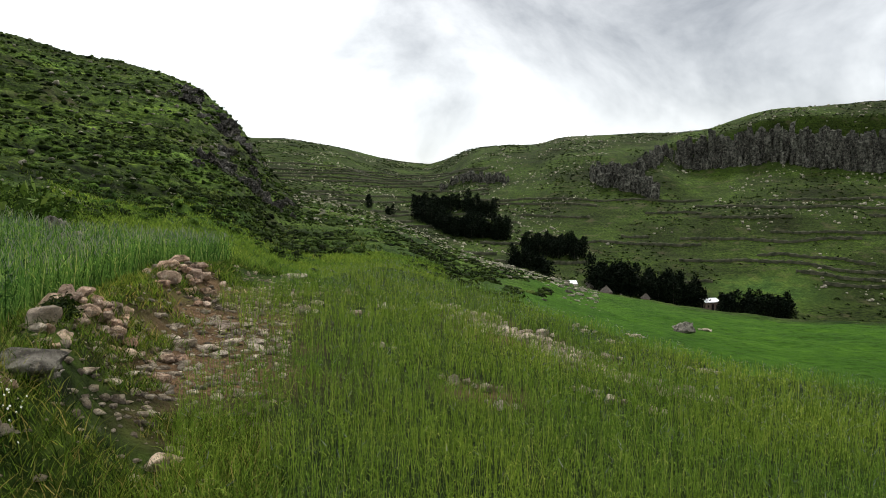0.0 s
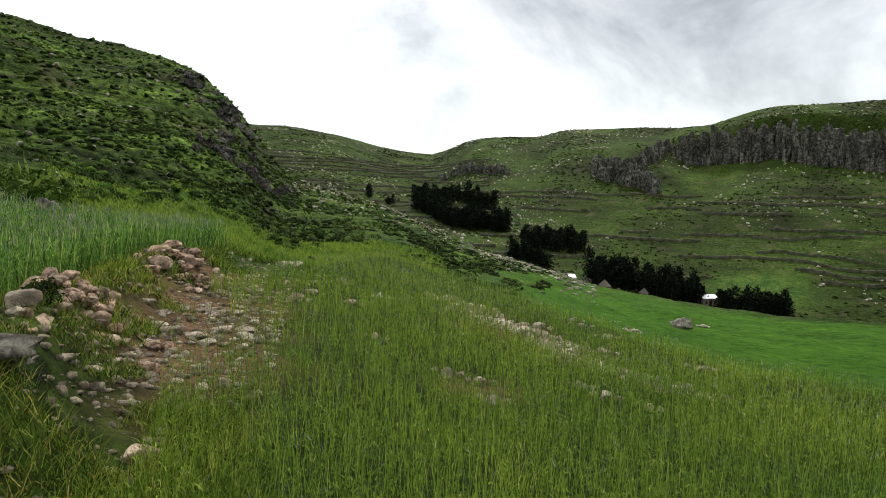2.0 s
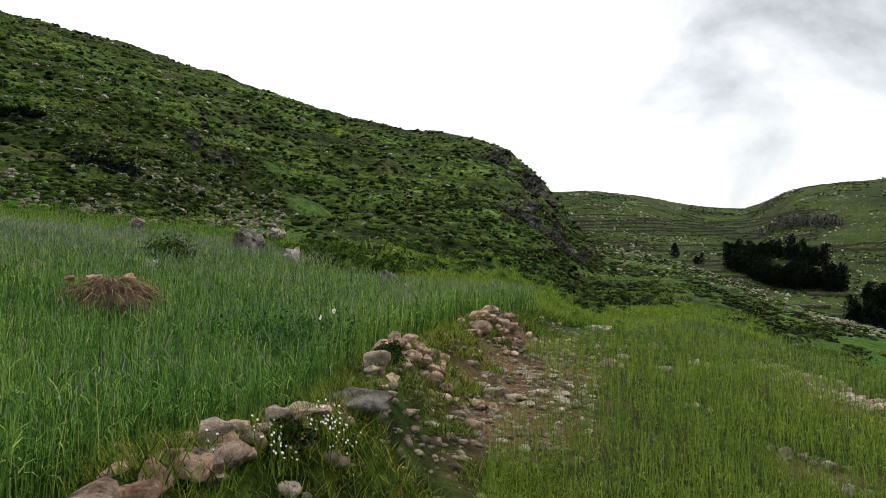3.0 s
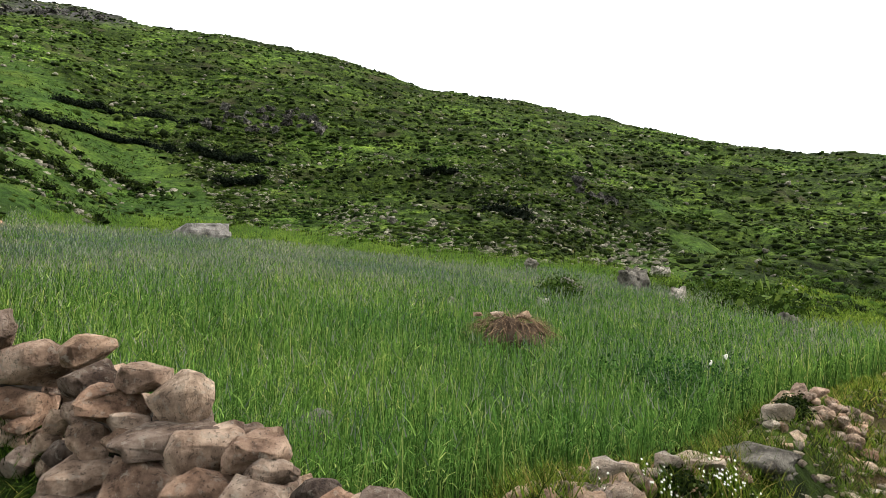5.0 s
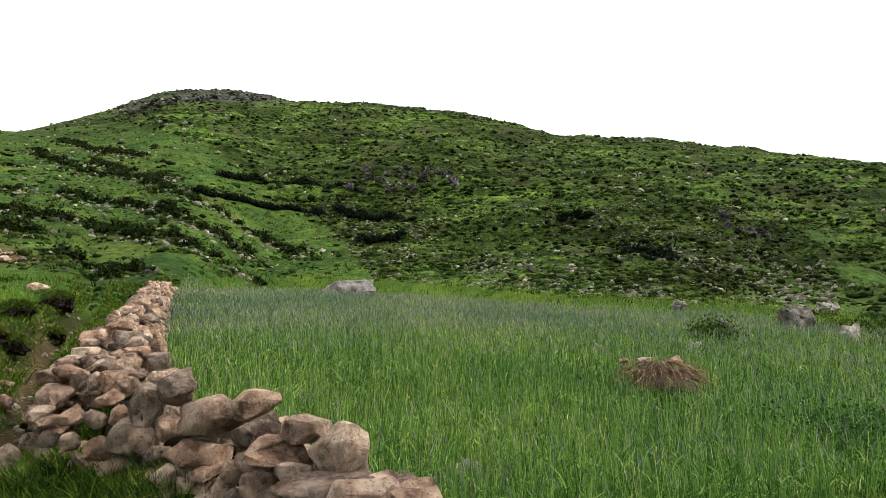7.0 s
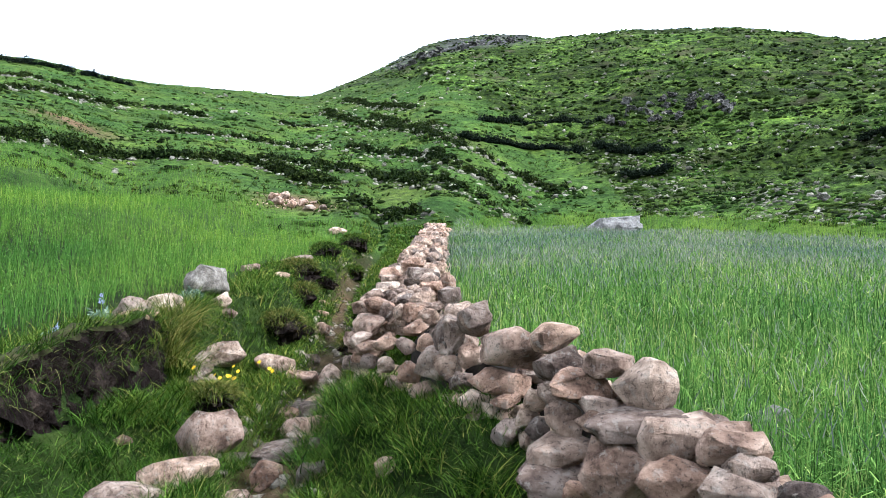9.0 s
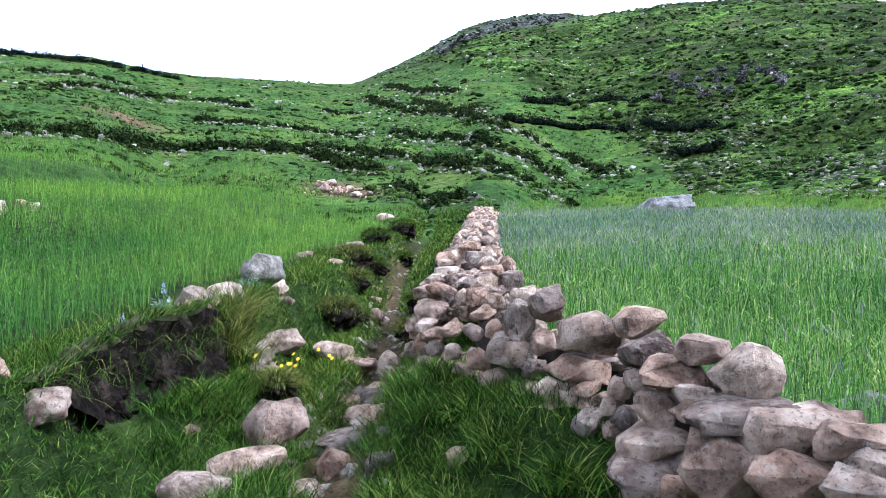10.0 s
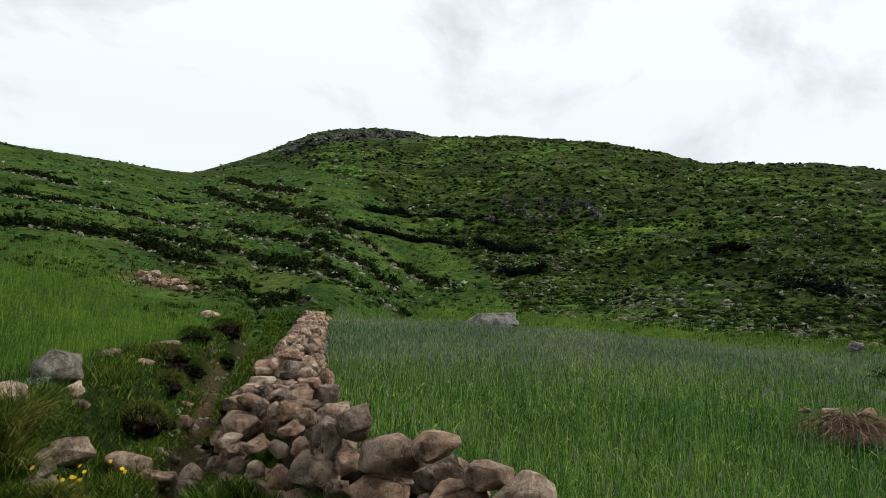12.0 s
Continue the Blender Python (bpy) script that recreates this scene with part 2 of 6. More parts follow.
    lush = n.ramp(n.noise(0.35, 6, 0.65), (0.3, (0.021, 0.060, 0.0045)), (0.7, (0.047, 0.112, 0.0085)))
    c = n.mix(n.attr("lush"), c, n.mix(0.6, lush, sward, "MULTIPLY"))
    n.colour(c)
    n.bump(n.noise(1.6, 8, 0.7), 0.9, 0.35)
    return n.m


m_ground = ground_material()


def cushion_material():
    """Low cushions of shrub and matted grass seen from afar."""
    n = Nodes("cushion_scrub", 0.95)
    c = n.ramp(n.island(), (0.0, (0.0050, 0.0085, 0.0026)), (0.35, (0.0165, 0.0275, 0.0066)), (0.7, (0.041, 0.068, 0.0145)), (1.0, (0.082, 0.118, 0.028)))
    stretch_c = n.ramp(n.noise(0.11, 4, 0.6), (0.36, (0.50, 0.52, 0.50)), (0.52, (0.95, 0.95, 0.90)), (0.66, (1.10, 1.42, 1.15)))
    c = n.mix(1.0, c, stretch_c, "MULTIPLY")
    grain = n.ramp(n.noise(7.0, 5, 0.7), (0.35, (0.35, 0.38, 0.35)), (0.65, (1.5, 1.45, 1.3)))
    n.colour(n.mix(1.0, c, grain, "MULTIPLY"))
    n.bump(n.noise(9.0, 6, 0.7), 1.0, 0.12)
    return n.m


m_cushion = cushion_material()

# ---- the lie of the land ----
SLOPE = 0.135   # the whole hillside rises towards -x
# bearing (degrees from +y towards -x), distance of the hill's foot, distance of its crest, elevation of the crest
FOOT = [(-180, 20), (-90, 14), (-45, 12), (-31, 11.5), (-23, 10.5), (-10, 13.3), (1, 18), (4, 21), (10.5, 14), (20, 15), (30, 14), (37, 22), (42, 26), (48, 22), (58, 23), (67, 29),
        (74, 32), (82, 34), (89, 21), (95, 21), (98, 20), (104, 21), (108, 25), (116, 27), (128, 26), (140, 26), (180, 20)]
CREST = [(-180, 130, 4), (-90, 45, -7), (-45, 40, -7.4), (-33, 40, -7.2), (-27.2, 42, -7.5), (-20, 45, -6.9), (-13, 50, -5.9), (-9.3, 55, -4.8), (-5.5, 60, -3.7), (-0.8, 66, -2.4),
         (4.0, 76, 0.0), (8.6, 84, 1.3), (13.4, 92, 2.6), (14.5, 96, 4.4), (16.3, 99, 7.3), (18.2, 102, 8.9), (19.9, 105, 10.1), (21.7, 108, 11.1), (25.6, 112, 11.5), (29.5, 118, 12.0),
         (34.8, 124, 13.2), (43.3, 132, 15.5), (50.3, 138, 17.0), (57.5, 142, 17.8), (61, 144, 18.8), (66.2, 148, 20.2), (74, 152, 20.9), (80.5, 170, 20.8)]
CREST += [(86, 195, 21.3), (91, 195, 20.5), (95.1, 175, 18.5), (100.9, 140, 16.0), (108, 120, 16.2), (114.6, 112, 16.1), (121, 108, 16.7), (128, 106, 16.2), (140, 110, 15), (180, 130, 4)]
# the far side of the valley: bearing, distance and height of its floor, distance and elevation of its skyline
FAR = [(-180, 300, -30, 900, 2), (-60, 240, -34, 560, 8), (-33, 225, -29, 520, 8.5), (-25.6, 220, -27.5, 510, 8.2), (-20.5, 220, -26.5, 500, 7.0), (-15.8, 220, -23, 500, 7.1), (-9.5, 225, -18, 520, 6.9), (-8.2, 230, -16, 540, 6.3),
       (-5.4, 240, -13, 560, 6.3), (-2.1, 260, -9, 580, 6.0), (0.7, 280, -4, 700, 4.6), (4.5, 300, 0, 720, 4.9), (8.7, 320, 6, 700, 5.9), (12.7, 340, 10, 680, 6.5), (20, 340, 14, 660, 6.4), (60, 400, 10, 800, 4), (180, 300, -30, 900, 2)]
WALL_EAST = [(-9, -9.0), (-0.8, -4.6), (-0.3, -4.0), (0.0, -3.45), (0.5, -2.95), (1.0, -2.45), (1.7, -2.2), (2.4, -2.4), (3.3, -2.25), (5.6, -3.1), (9.7, -3.9), (13, -3.9), (20, -5.0), (40, -8.0)]
WALL_SOUTH = [(-60, 6.0), (-35, 3.8), (-30.8, 1.8), (-27, 0.4), (-21, -0.22), (-12, -0.30), (-7, -0.35), (-4.2, -0.38), (-3.6, -0.30), (0, -0.2)]


def table(rows, column):
    """A smooth table of half degrees from rows of bearings."""
    b = np.arange(-200, 200.01, 0.5)
    a = np.array(rows, float)
    v = np.interp((b + 180) % 360 - 180, a[:, 0], a[:, column])
    k = np.exp(-0.5 * (np.arange(-4, 5) * 0.5 / 0.7) ** 2)
    return b, np.convolve(np.pad(v, 4, mode="edge"), k / k.sum(), mode="valid")


T_FOOT, T_CREST, T_RISE = table(FOOT, 1), table(CREST, 1), table(CREST, 2)
T_FAR = [table(FAR, k) for k in (1, 2, 3, 4)]
EYE = 1.6


def step(a, b, v):
    u = np.clip((v - a) / (b - a), 0, 1)
    return u * u * (3 - 2 * u)


def hashed(i, j, k):
    h = np.sin(i * 127.1 + j * 311.7 + k * 74.7) * 43758.5453
    return h - np.floor(h)


def ripple(x, y, size, octaves=4, seed=0.0):
    """Value noise from -1 to 1."""
    total, amp, norm = 0.0, 1.0, 0.0
    px, py = x / size + seed * 13.7, y / size - seed * 7.3
    for o in range(octaves):
        i, j = np.floor(px), np.floor(py)
        u, v = px - i, py - j
        u, v = u * u * (3 - 2 * u), v * v * (3 - 2 * v)
        a, b = hashed(i, j, o + seed), hashed(i + 1, j, o + seed)
        c, d = hashed(i, j + 1, o + seed), hashed(i + 1, j + 1, o + seed)
        total = total + amp * ((a * (1 - u) + b * u) * (1 - v) + (c * (1 - u) + d * u) * v - 0.5)
        norm += amp * 0.5
        px, py, amp = px * 2.03 + 5.1, py * 2.03 + 1.7, amp * 0.5
    return total / norm


def inside_main(x, y):
    """Metres inside the field above the wall (negative outside)."""
    xe = np.interp(y, *zip(*WALL_EAST))
    yw = np.interp(x, *zip(*WALL_SOUTH))
    return np.minimum(xe - x, y - yw)


def inside_left(x, y):
    return -2.2 - y + 0.12 * np.sin(x * 1.3) - 0.42 * np.exp(-((x + 3.6) / 1.0) ** 2)


PATH_X, PATH_Y = zip(*[(-30, -2.2), (-20, -1.95), (-13.6, -1.81), (-11.8, -1.69), (-9.5, -1.47), (-8.7, -1.39), (-7.7, -1.31), (-6.1, -1.10), (-5.0, -1.14), (-4.4, -1.14), (-3.4, -1.0), (-2.0, -0.9)])


def path_gap(x, y):
    """Metres to one side of the worn path in the gully."""
    return y - np.interp(x, PATH_X, PATH_Y)


def local(x, y):
    """The fields, the gully and their banks."""
    low = -0.135 * x
    d = inside_main(x, y)
    edge = np.exp(-((d + 0.05) / 0.38) ** 2)
    foot_bank = np.where(d < -0.1, np.exp(-((d + 0.1) / 0.62) ** 2), edge)
    east = step(0.8, 1.6, y) * step(14, 10, y)
    corner = np.exp(-((x + 3.2) ** 2 + (y - 0.35) ** 2) / 3.4)
    z = low + 0.12 * step(-0.5, 0.1, d) + np.maximum(edge * (0.26 + 0.12 * step(7, 4, y)) * east, 0.52 * corner * foot_bank) + edge * 0.12 * step(-4, -6, x) * step(3, 1, y)
    e = inside_left(x, y)
    cut = step(-5.9, -5.3, x) * step(-3.45, -3.75, x)   # where the bank has broken away
    rise = (1 - cut) * step(-0.40, 0.1, e) + cut * (0.42 * step(-0.62, -0.15, e) + 0.58 * step(-0.12, 0.05, e))
    z = z + (0.72 + 0.018 * x) * rise + 0.17 * np.maximum(e, 0) * step(-3, 6, e)
    # waves of small terraces in the left field
    w = e * 0.8 + 0.12 * x + 0.6 * np.sin(x * 0.17)
    z = z + step(2, 6, e) * (0.42 * np.sin(w) + 0.16 * np.sin(2 * w + 0.8))
    # the path's gully
    g = path_gap(x, y) / 0.24
    rut = np.exp(-g ** 4) * step(-2.0, -3.5, x) * step(-24, -18, x)
    banks = step(0.35, 0.0, d) * step(0.5, 0.0, e) * step(-2.0, -3.2, x) * step(1.5, 0.8, y)
    z = z - 0.17 * rut + banks * (1 - rut) * (0.07 * ripple(x, y, 0.62, 2, 11.0) + 0.05 * ripple(x, y, 0.27, 2, 12.0))
    return z + 0.05 * ripple(x, y, 0.9, 3, 2.0) * step(0.5, 3, np.hypot(x, y)) * (1 - 0.7 * rut)


def terraced(r, b):
    """How far the ground belongs to the grassy old terraces beside the stony hill, 0 to 1."""
    reach = np.interp(b, (70, 75, 79, 85, 91, 96, 100), (26, 40, 56, 74, 100, 160, 400))
    return step(reach + 5, reach - 3, r) * step(68, 76, b)


def height(x, y):
    x, y = np.asarray(x, float), np.asarray(y, float)
    r = np.hypot(x, y) + 1e-6
    b = np.degrees(np.arctan2(-x, y))
    foot, crest = np.interp(b, *T_FOOT), np.interp(b, *T_CREST)
    zc = EYE + crest * np.tan(np.radians(np.interp(b, *T_RISE)))
    s = np.minimum(r, foot) / r
    z0 = local(x * s, y * s)
    drop = 0.75 * step(22, 8, b) * step(0, 2.0, r - foot)
    u = (r - foot) / (crest - foot)
    up = z0 - drop + (zc - z0 + drop) * np.clip(u, 0, 1) ** (1.12 + 0.5 * step(45, 15, b) * step(2, 12, b))
    over = np.maximum(r - crest, 0)
    fall = 0.30 + 0.5 * step(4, 12, b) * step(50, 22, b) - 0.15 * step(35, 60, b)
    z = up - fall * over * over / (over + 12)
    rough = step(2, 18, r - foot)
    calm = 1 - 0.8 * terraced(r, b)
    onhill = rough * step(8, 20, b) * calm
    z = z + onhill * (1.3 * ripple(x, y, 16, 3, 1.0) * step(0, 0.25, u) * step(1.05, 0.7, u) + 0.60 * ripple(x, y, 4.5, 3, 4.0) + 0.26 * ripple(x, y, 1.9, 2, 8.0)) + rough * 0.16 * ripple(x, y, 1.4, 3, 6.0)
    # ledges trodden along the slope
    phase = z / 2.3 + 0.9 * ripple(x, y, 11, 3, 7.1)
    z = z + onhill * step(1.0, 0.85, u) * 0.80 * ((phase - np.floor(phase)) ** 3 - 0.25)
    # the far side
    fd, fz, sd, se = (np.interp(b, *t) for t in T_FAR)
    zs = EYE + sd * np.tan(np.radians(se))
    w = np.clip((r - fd) / (sd - fd), 0, 1)
    far = fz - 0.12 * np.maximum(fd - r, 0) + (zs - fz) * (0.55 * w + 0.45 * step(0, 1, w)) + 5.0 * ripple(x, y, 70, 4, 3.0) * step(0.02, 0.3, w) * step(1.0, 0.8, w)
    # the band of cliffs
    cliff = step(-17.5, -19.5, b) * 13 * (step(0.72, 0.745, w) - w * 0.72)
    far = far + cliff * step(1.0, 0.85, w) * step(0.2, 0.7, w)
    beyond = np.maximum(r - sd, 0)
    far = far - 0.1 * beyond * beyond / (beyond + 60)
    return np.where(r > crest, np.maximum(z, far), z)


def ground_at(x, y):
    return float(height(np.array([x]), np.array([y]))[0])


# the old terrace edges on the grassy slope, with their bushes and fallen stones
LOW_EDGE = [(-28.6, -24.1), (-30.1, -22.5), (-32.4, -20.4), (-36.6, -19.8), (-41.0, -19.0), (-41.7, -16.3), (-40.4, -13.3), (-41.6, -11.4), (-39.9, -8.9), (-36.2, -6.1)]
SKY_EDGE = [(-74.0, -61.5), (-84.2, -59.6), (-84.5, -52.5), (-90.5, -48.6), (-94.5, -43.2)]
HIGH_EDGES = [[(-55.7, -36.5), (-60.9, -36.2), (-63.4, -34.8), (-72.0, -34.0), (-75.2, -29.8), (-69.7, -24.4)], [(-56.6, -24.2), (-55.2, -20.7), (-55.7, -17.4), (-56.8, -14.9), (-56.8, -10.3)],
              [(-79.5, -18.8), (-79.2, -14.7)], [(-46.2, -12.1), (-47.2, -9.0), (-42.0, -5.5)], [(-67.0, -46.0), (-71.0, -42.0), (-73.0, -38.5)]]
SLANT_EDGES = [[(-83.2, -8.0), (-64.3, -3.1), (-50.0, 1.2), (-48.0, 4.4), (-45.1, 7.3), (-43.0, 8.3)], [(-55.9, -7.3), (-50.1, -3.3), (-43.5, -0.1), (-40.8, 2.2), (-40.0, 4.7)],
               [(-41.6, -5.4), (-40.0, -2.7), (-36.2, -1.0), (-34.6, 0.9), (-34.8, 3.4)], [(-29.9, -3.9), (-29.8, -2.9), (-27.9, -1.2)], [(-100.0, -17.0), (-76.0, -9.5), (-67.0, -4.0), (-60.5, -0.5)], [(-112.0, -16.0), (-92.0, -8.0), (-80.0, -3.0)]]


def ledge(x, y):
    """Two flat ledges of smooth grass on the stony hill, 0 to 1."""
    u, v = (x + 20.3) * 0.85 - (y - 29.8) * 0.52, (x + 20.3) * 0.52 + (y - 29.8) * 0.85
    p, q = (x + 32.5) * 0.85 - (y - 43.8) * 0.52, (x + 32.5) * 0.52 + (y - 43.8) * 0.85
    return np.maximum(np.exp(-(u / 4.0) ** 4 - (v / 1.6) ** 4), np.exp(-(p / 3.4) ** 4 - (q / 2.6) ** 4))


def edge_gap(x, y):
    """Metres to the nearest of the old terrace edges."""
    best = np.full(np.shape(x), 99.0)
    for row in [LOW_EDGE] + HIGH_EDGES + SLANT_EDGES:
        for (xa, ya), (xb, yb) in zip(row, row[1:]):
            dx, dy = xb - xa, yb - ya
            u = np.clip(((x - xa) * dx + (y - ya) * dy) / (dx * dx + dy * dy), 0, 1)
            best = np.minimum(best, np.hypot(x - xa - u * dx, y - ya - u * dy))
    return best


# ---- mesh helpers ----
def mesh_arrays(name, verts, faces, material=None, smooth=False):
    """A mesh from arrays: all faces with the same number of corners."""
    me = bpy.data.meshes.new(name)
    verts, faces = np.asarray(verts, np.float32), np.asarray(faces, np.int32)
    me.vertices.add(len(verts))
    me.vertices.foreach_set("co", verts.ravel())
    k = faces.shape[1]
    me.loops.add(faces.size)
    me.loops.foreach_set("vertex_index", faces.ravel())
    me.polygons.add(len(faces))
    me.polygons.foreach_set("loop_start", np.arange(0, faces.size, k, dtype=np.int32))
    me.polygons.foreach_set("loop_total", np.full(len(faces), k, np.int32))
    if smooth:
        me.polygons.foreach_set("use_smooth", np.ones(len(faces), bool))
    me.update(calc_edges=True)
    if material:
        me.materials.append(material)
    return me


def ribbons(base, lean_dir, lean, length, width, segs, droop=0.0, taper=0.15, face=None):
    """Grass blades: curved strips that start at base, lean and droop."""
    n = len(base)
    t = np.linspace(0, 1, segs + 1)[None, :]
    a = lean[:, None] + droop[:, None] * t if np.ndim(droop) else lean[:, None] + droop * t
    dl = length[:, None] / segs
    h = np.cumsum(np.sin(a) * dl, 1) - np.sin(a[:, :1]) * dl
    v = np.cumsum(np.cos(a) * dl, 1) - np.cos(a[:, :1]) * dl
    dx, dy = np.cos(lean_dir)[:, None], np.sin(lean_dir)[:, None]
    if face is None:
        face = np.random.rand(n) * np.pi
    w = 0.5 * width[:, None] * (1 - (1 - taper) * t ** 1.5)
    px, py = np.cos(face)[:, None] * w, np.sin(face)[:, None] * w
    cx, cy, cz = base[:, :1] + dx * h, base[:, 1:2] + dy * h, base[:, 2:3] + v
    left = np.stack([cx - px, cy - py, cz], 2)
    right = np.stack([cx + px, cy + py, cz], 2)
    verts = np.stack([left, right], 2).reshape(-1, 3)
    k = (np.arange(n) * (segs + 1) * 2)[:, None] + (np.arange(segs) * 2)[None, :]
    faces = np.stack([k, k + 1, k + 3, k + 2], 2).reshape(-1, 4)
    return verts, faces


def join_arrays(pieces):
    vs, fs, n = [], [], 0
    for v, f in pieces:
        vs.append(v)
        fs.append(f + n)
        n += len(v)
    return np.concatenate(vs), np.concatenate(fs)


def scatter(count, x0, x1, y0, y1, keep):
    """Points on the ground, where keep(x, y) holds."""
    x, y = np.random.uniform(x0, x1, count), np.random.uniform(y0, y1, count)
    ok = keep(x, y)
    x, y = x[ok], y[ok]
    return np.stack([x, y, height(x, y)], 1)


def leaf_balls(centres, radius, flat, leaves, size):
    """Bushy clumps: many small leaves on and in a flattened dome."""
    n = len(centres)
    d = np.random.normal(size=(n, leaves, 3))
    d /= np.linalg.norm(d, axis=2, keepdims=True)
    d[..., 2] = np.abs(d[..., 2])
    shell = 0.55 + 0.5 * np.random.rand(n, leaves, 1)
    bump = 1 + 0.35 * np.sin(d[..., :1] * 5 + np.random.rand(n, 1, 1) * 6) * np.cos(d[..., 1:2] * 4 + np.random.rand(n, 1, 1) * 6)
    p = d * shell * bump * radius[:, None, None]
    p[..., 2] *= flat[:, None]
    p = p + centres[:, None, :]
    s = (size * (0.6 + 0.8 * np.random.rand(n, leaves)))[..., None]
    u = np.random.normal(size=(n, leaves, 3))
    u /= np.linalg.norm(u, axis=2, keepdims=True)
    w = np.cross(u, np.random.normal(size=(n, leaves, 3)))
    w /= np.linalg.norm(w, axis=2, keepdims=True) + 1e-9
    quad = np.stack([p - u * s, p - w * s * 0.45, p + u * s, p + w * s * 0.45], 2)
    verts = quad.reshape(-1, 3)
    return verts, np.arange(len(verts)).reshape(-1, 4)


def stone_mesh(name, seed, material, detail=1, boxy=0.5, flat=0.75, lumps=0.05):
    """An angular stone about 1 across: the hull of scattered points, its faces broken up by noise."""
    rng = random.Random(seed)
    bm = bmesh.new()
    for k in range(19):
        d = Vector((rng.gauss(0, 1), rng.gauss(0, 1), rng.gauss(0, 1))).normalized()
        m = max(abs(c) for c in d)
        d = d.lerp(d / m * 0.8, boxy) * rng.uniform(0.42, 0.52)
        bm.verts.new((d.x, d.y * rng.uniform(0.85, 1), d.z * flat))
    hull = bmesh.ops.convex_hull(bm, input=bm.verts)
    loose = [v for v in bm.verts if not v.link_faces]
    bmesh.ops.delete(bm, geom=loose, context="VERTS")
    bmesh.ops.dissolve_limit(bm, angle_limit=radians(14), verts=bm.verts, edges=bm.edges)
    bmesh.ops.bevel(bm, geom=list(bm.edges), offset=0.035, segments=1, affect="EDGES", clamp_overlap=True)
    bmesh.ops.triangulate(bm, faces=bm.faces)
    if detail:
        long_edges = [e for e in bm.edges if e.calc_length() > 0.16]
        bmesh.ops.subdivide_edges(bm, edges=long_edges, cuts=detail)
        bmesh.ops.triangulate(bm, faces=bm.faces)
        off = Vector((seed * 3.1, seed * 1.7, 0))
        for v in bm.verts:
            v.co += v.co.normalized() * lumps * (noise.fractal(v.co * 4.5 + off, 0.8, 2.0, 3) + 0.4 * noise.noise(v.co * 10 + off))
    lo = [min(v.co[k] for v in bm.verts) for k in range(3)]
    hi = [max(v.co[k] for v in bm.verts) for k in range(3)]
    for v in bm.verts:
        v.co = [(v.co[k] - (lo[k] + hi[k]) / 2) / (hi[k] - lo[k]) for k in range(3)]
    me = bpy.data.meshes.new(name)
    bm.to_mesh(me)
    bm.free()
    me.polygons.foreach_set("use_smooth", np.ones(len(me.polygons), bool))
    me.set_sharp_from_angle(angle=radians(32))
    me.materials.append(material)
    return me


def stone_cloud(points, sizes, flat=(0.5, 0.9)):
    """Many small angular stones, as arrays."""
    n = len(points)
    g = (1 + 5 ** 0.5) / 2
    ico = np.array([(-1, g, 0), (1, g, 0), (-1, -g, 0), (1, -g, 0), (0, -1, g), (0, 1, g), (0, -1, -g), (0, 1, -g), (g, 0, -1), (g, 0, 1), (-g, 0, -1), (-g, 0, 1)]) / 1.902
    tri = np.array([(0, 11, 5), (0, 5, 1), (0, 1, 7), (0, 7, 10), (0, 10, 11), (1, 5, 9), (5, 11, 4), (11, 10, 2), (10, 7, 6), (7, 1, 8), (3, 9, 4), (3, 4, 2), (3, 2, 6), (3, 6, 8), (3, 8, 9), (4, 9, 5), (2, 4, 11), (6, 2, 10), (8, 6, 7), (9, 8, 1)])
    v = ico[None] * np.random.uniform(0.6, 1.15, (n, 12, 1)) + np.random.normal(0, 0.12, (n, 12, 3))
    v = v * np.stack([np.random.uniform(0.7, 1.3, n), np.random.uniform(0.6, 1.0, n), np.random.uniform(*flat, n)], 1)[:, None, :]
    a = np.random.rand(n) * 6.283
    ca, sa = np.cos(a)[:, None], np.sin(a)[:, None]
    v = np.stack([v[..., 0] * ca - v[..., 1] * sa, v[..., 0] * sa + v[..., 1] * ca, v[..., 2]], 2)
    v = v * (sizes * 0.5)[:, None, None] + points[:, None, :]
    f = tri[None] + (np.arange(n) * 12)[:, None, None]
    return v.reshape(-1, 3), f.reshape(-1, 3)


def stuff(name, arrays, material, label, category, smooth=False):
    return tagged(new(name, mesh_arrays(name, *arrays, material, smooth)), label, category, kind="stuff")


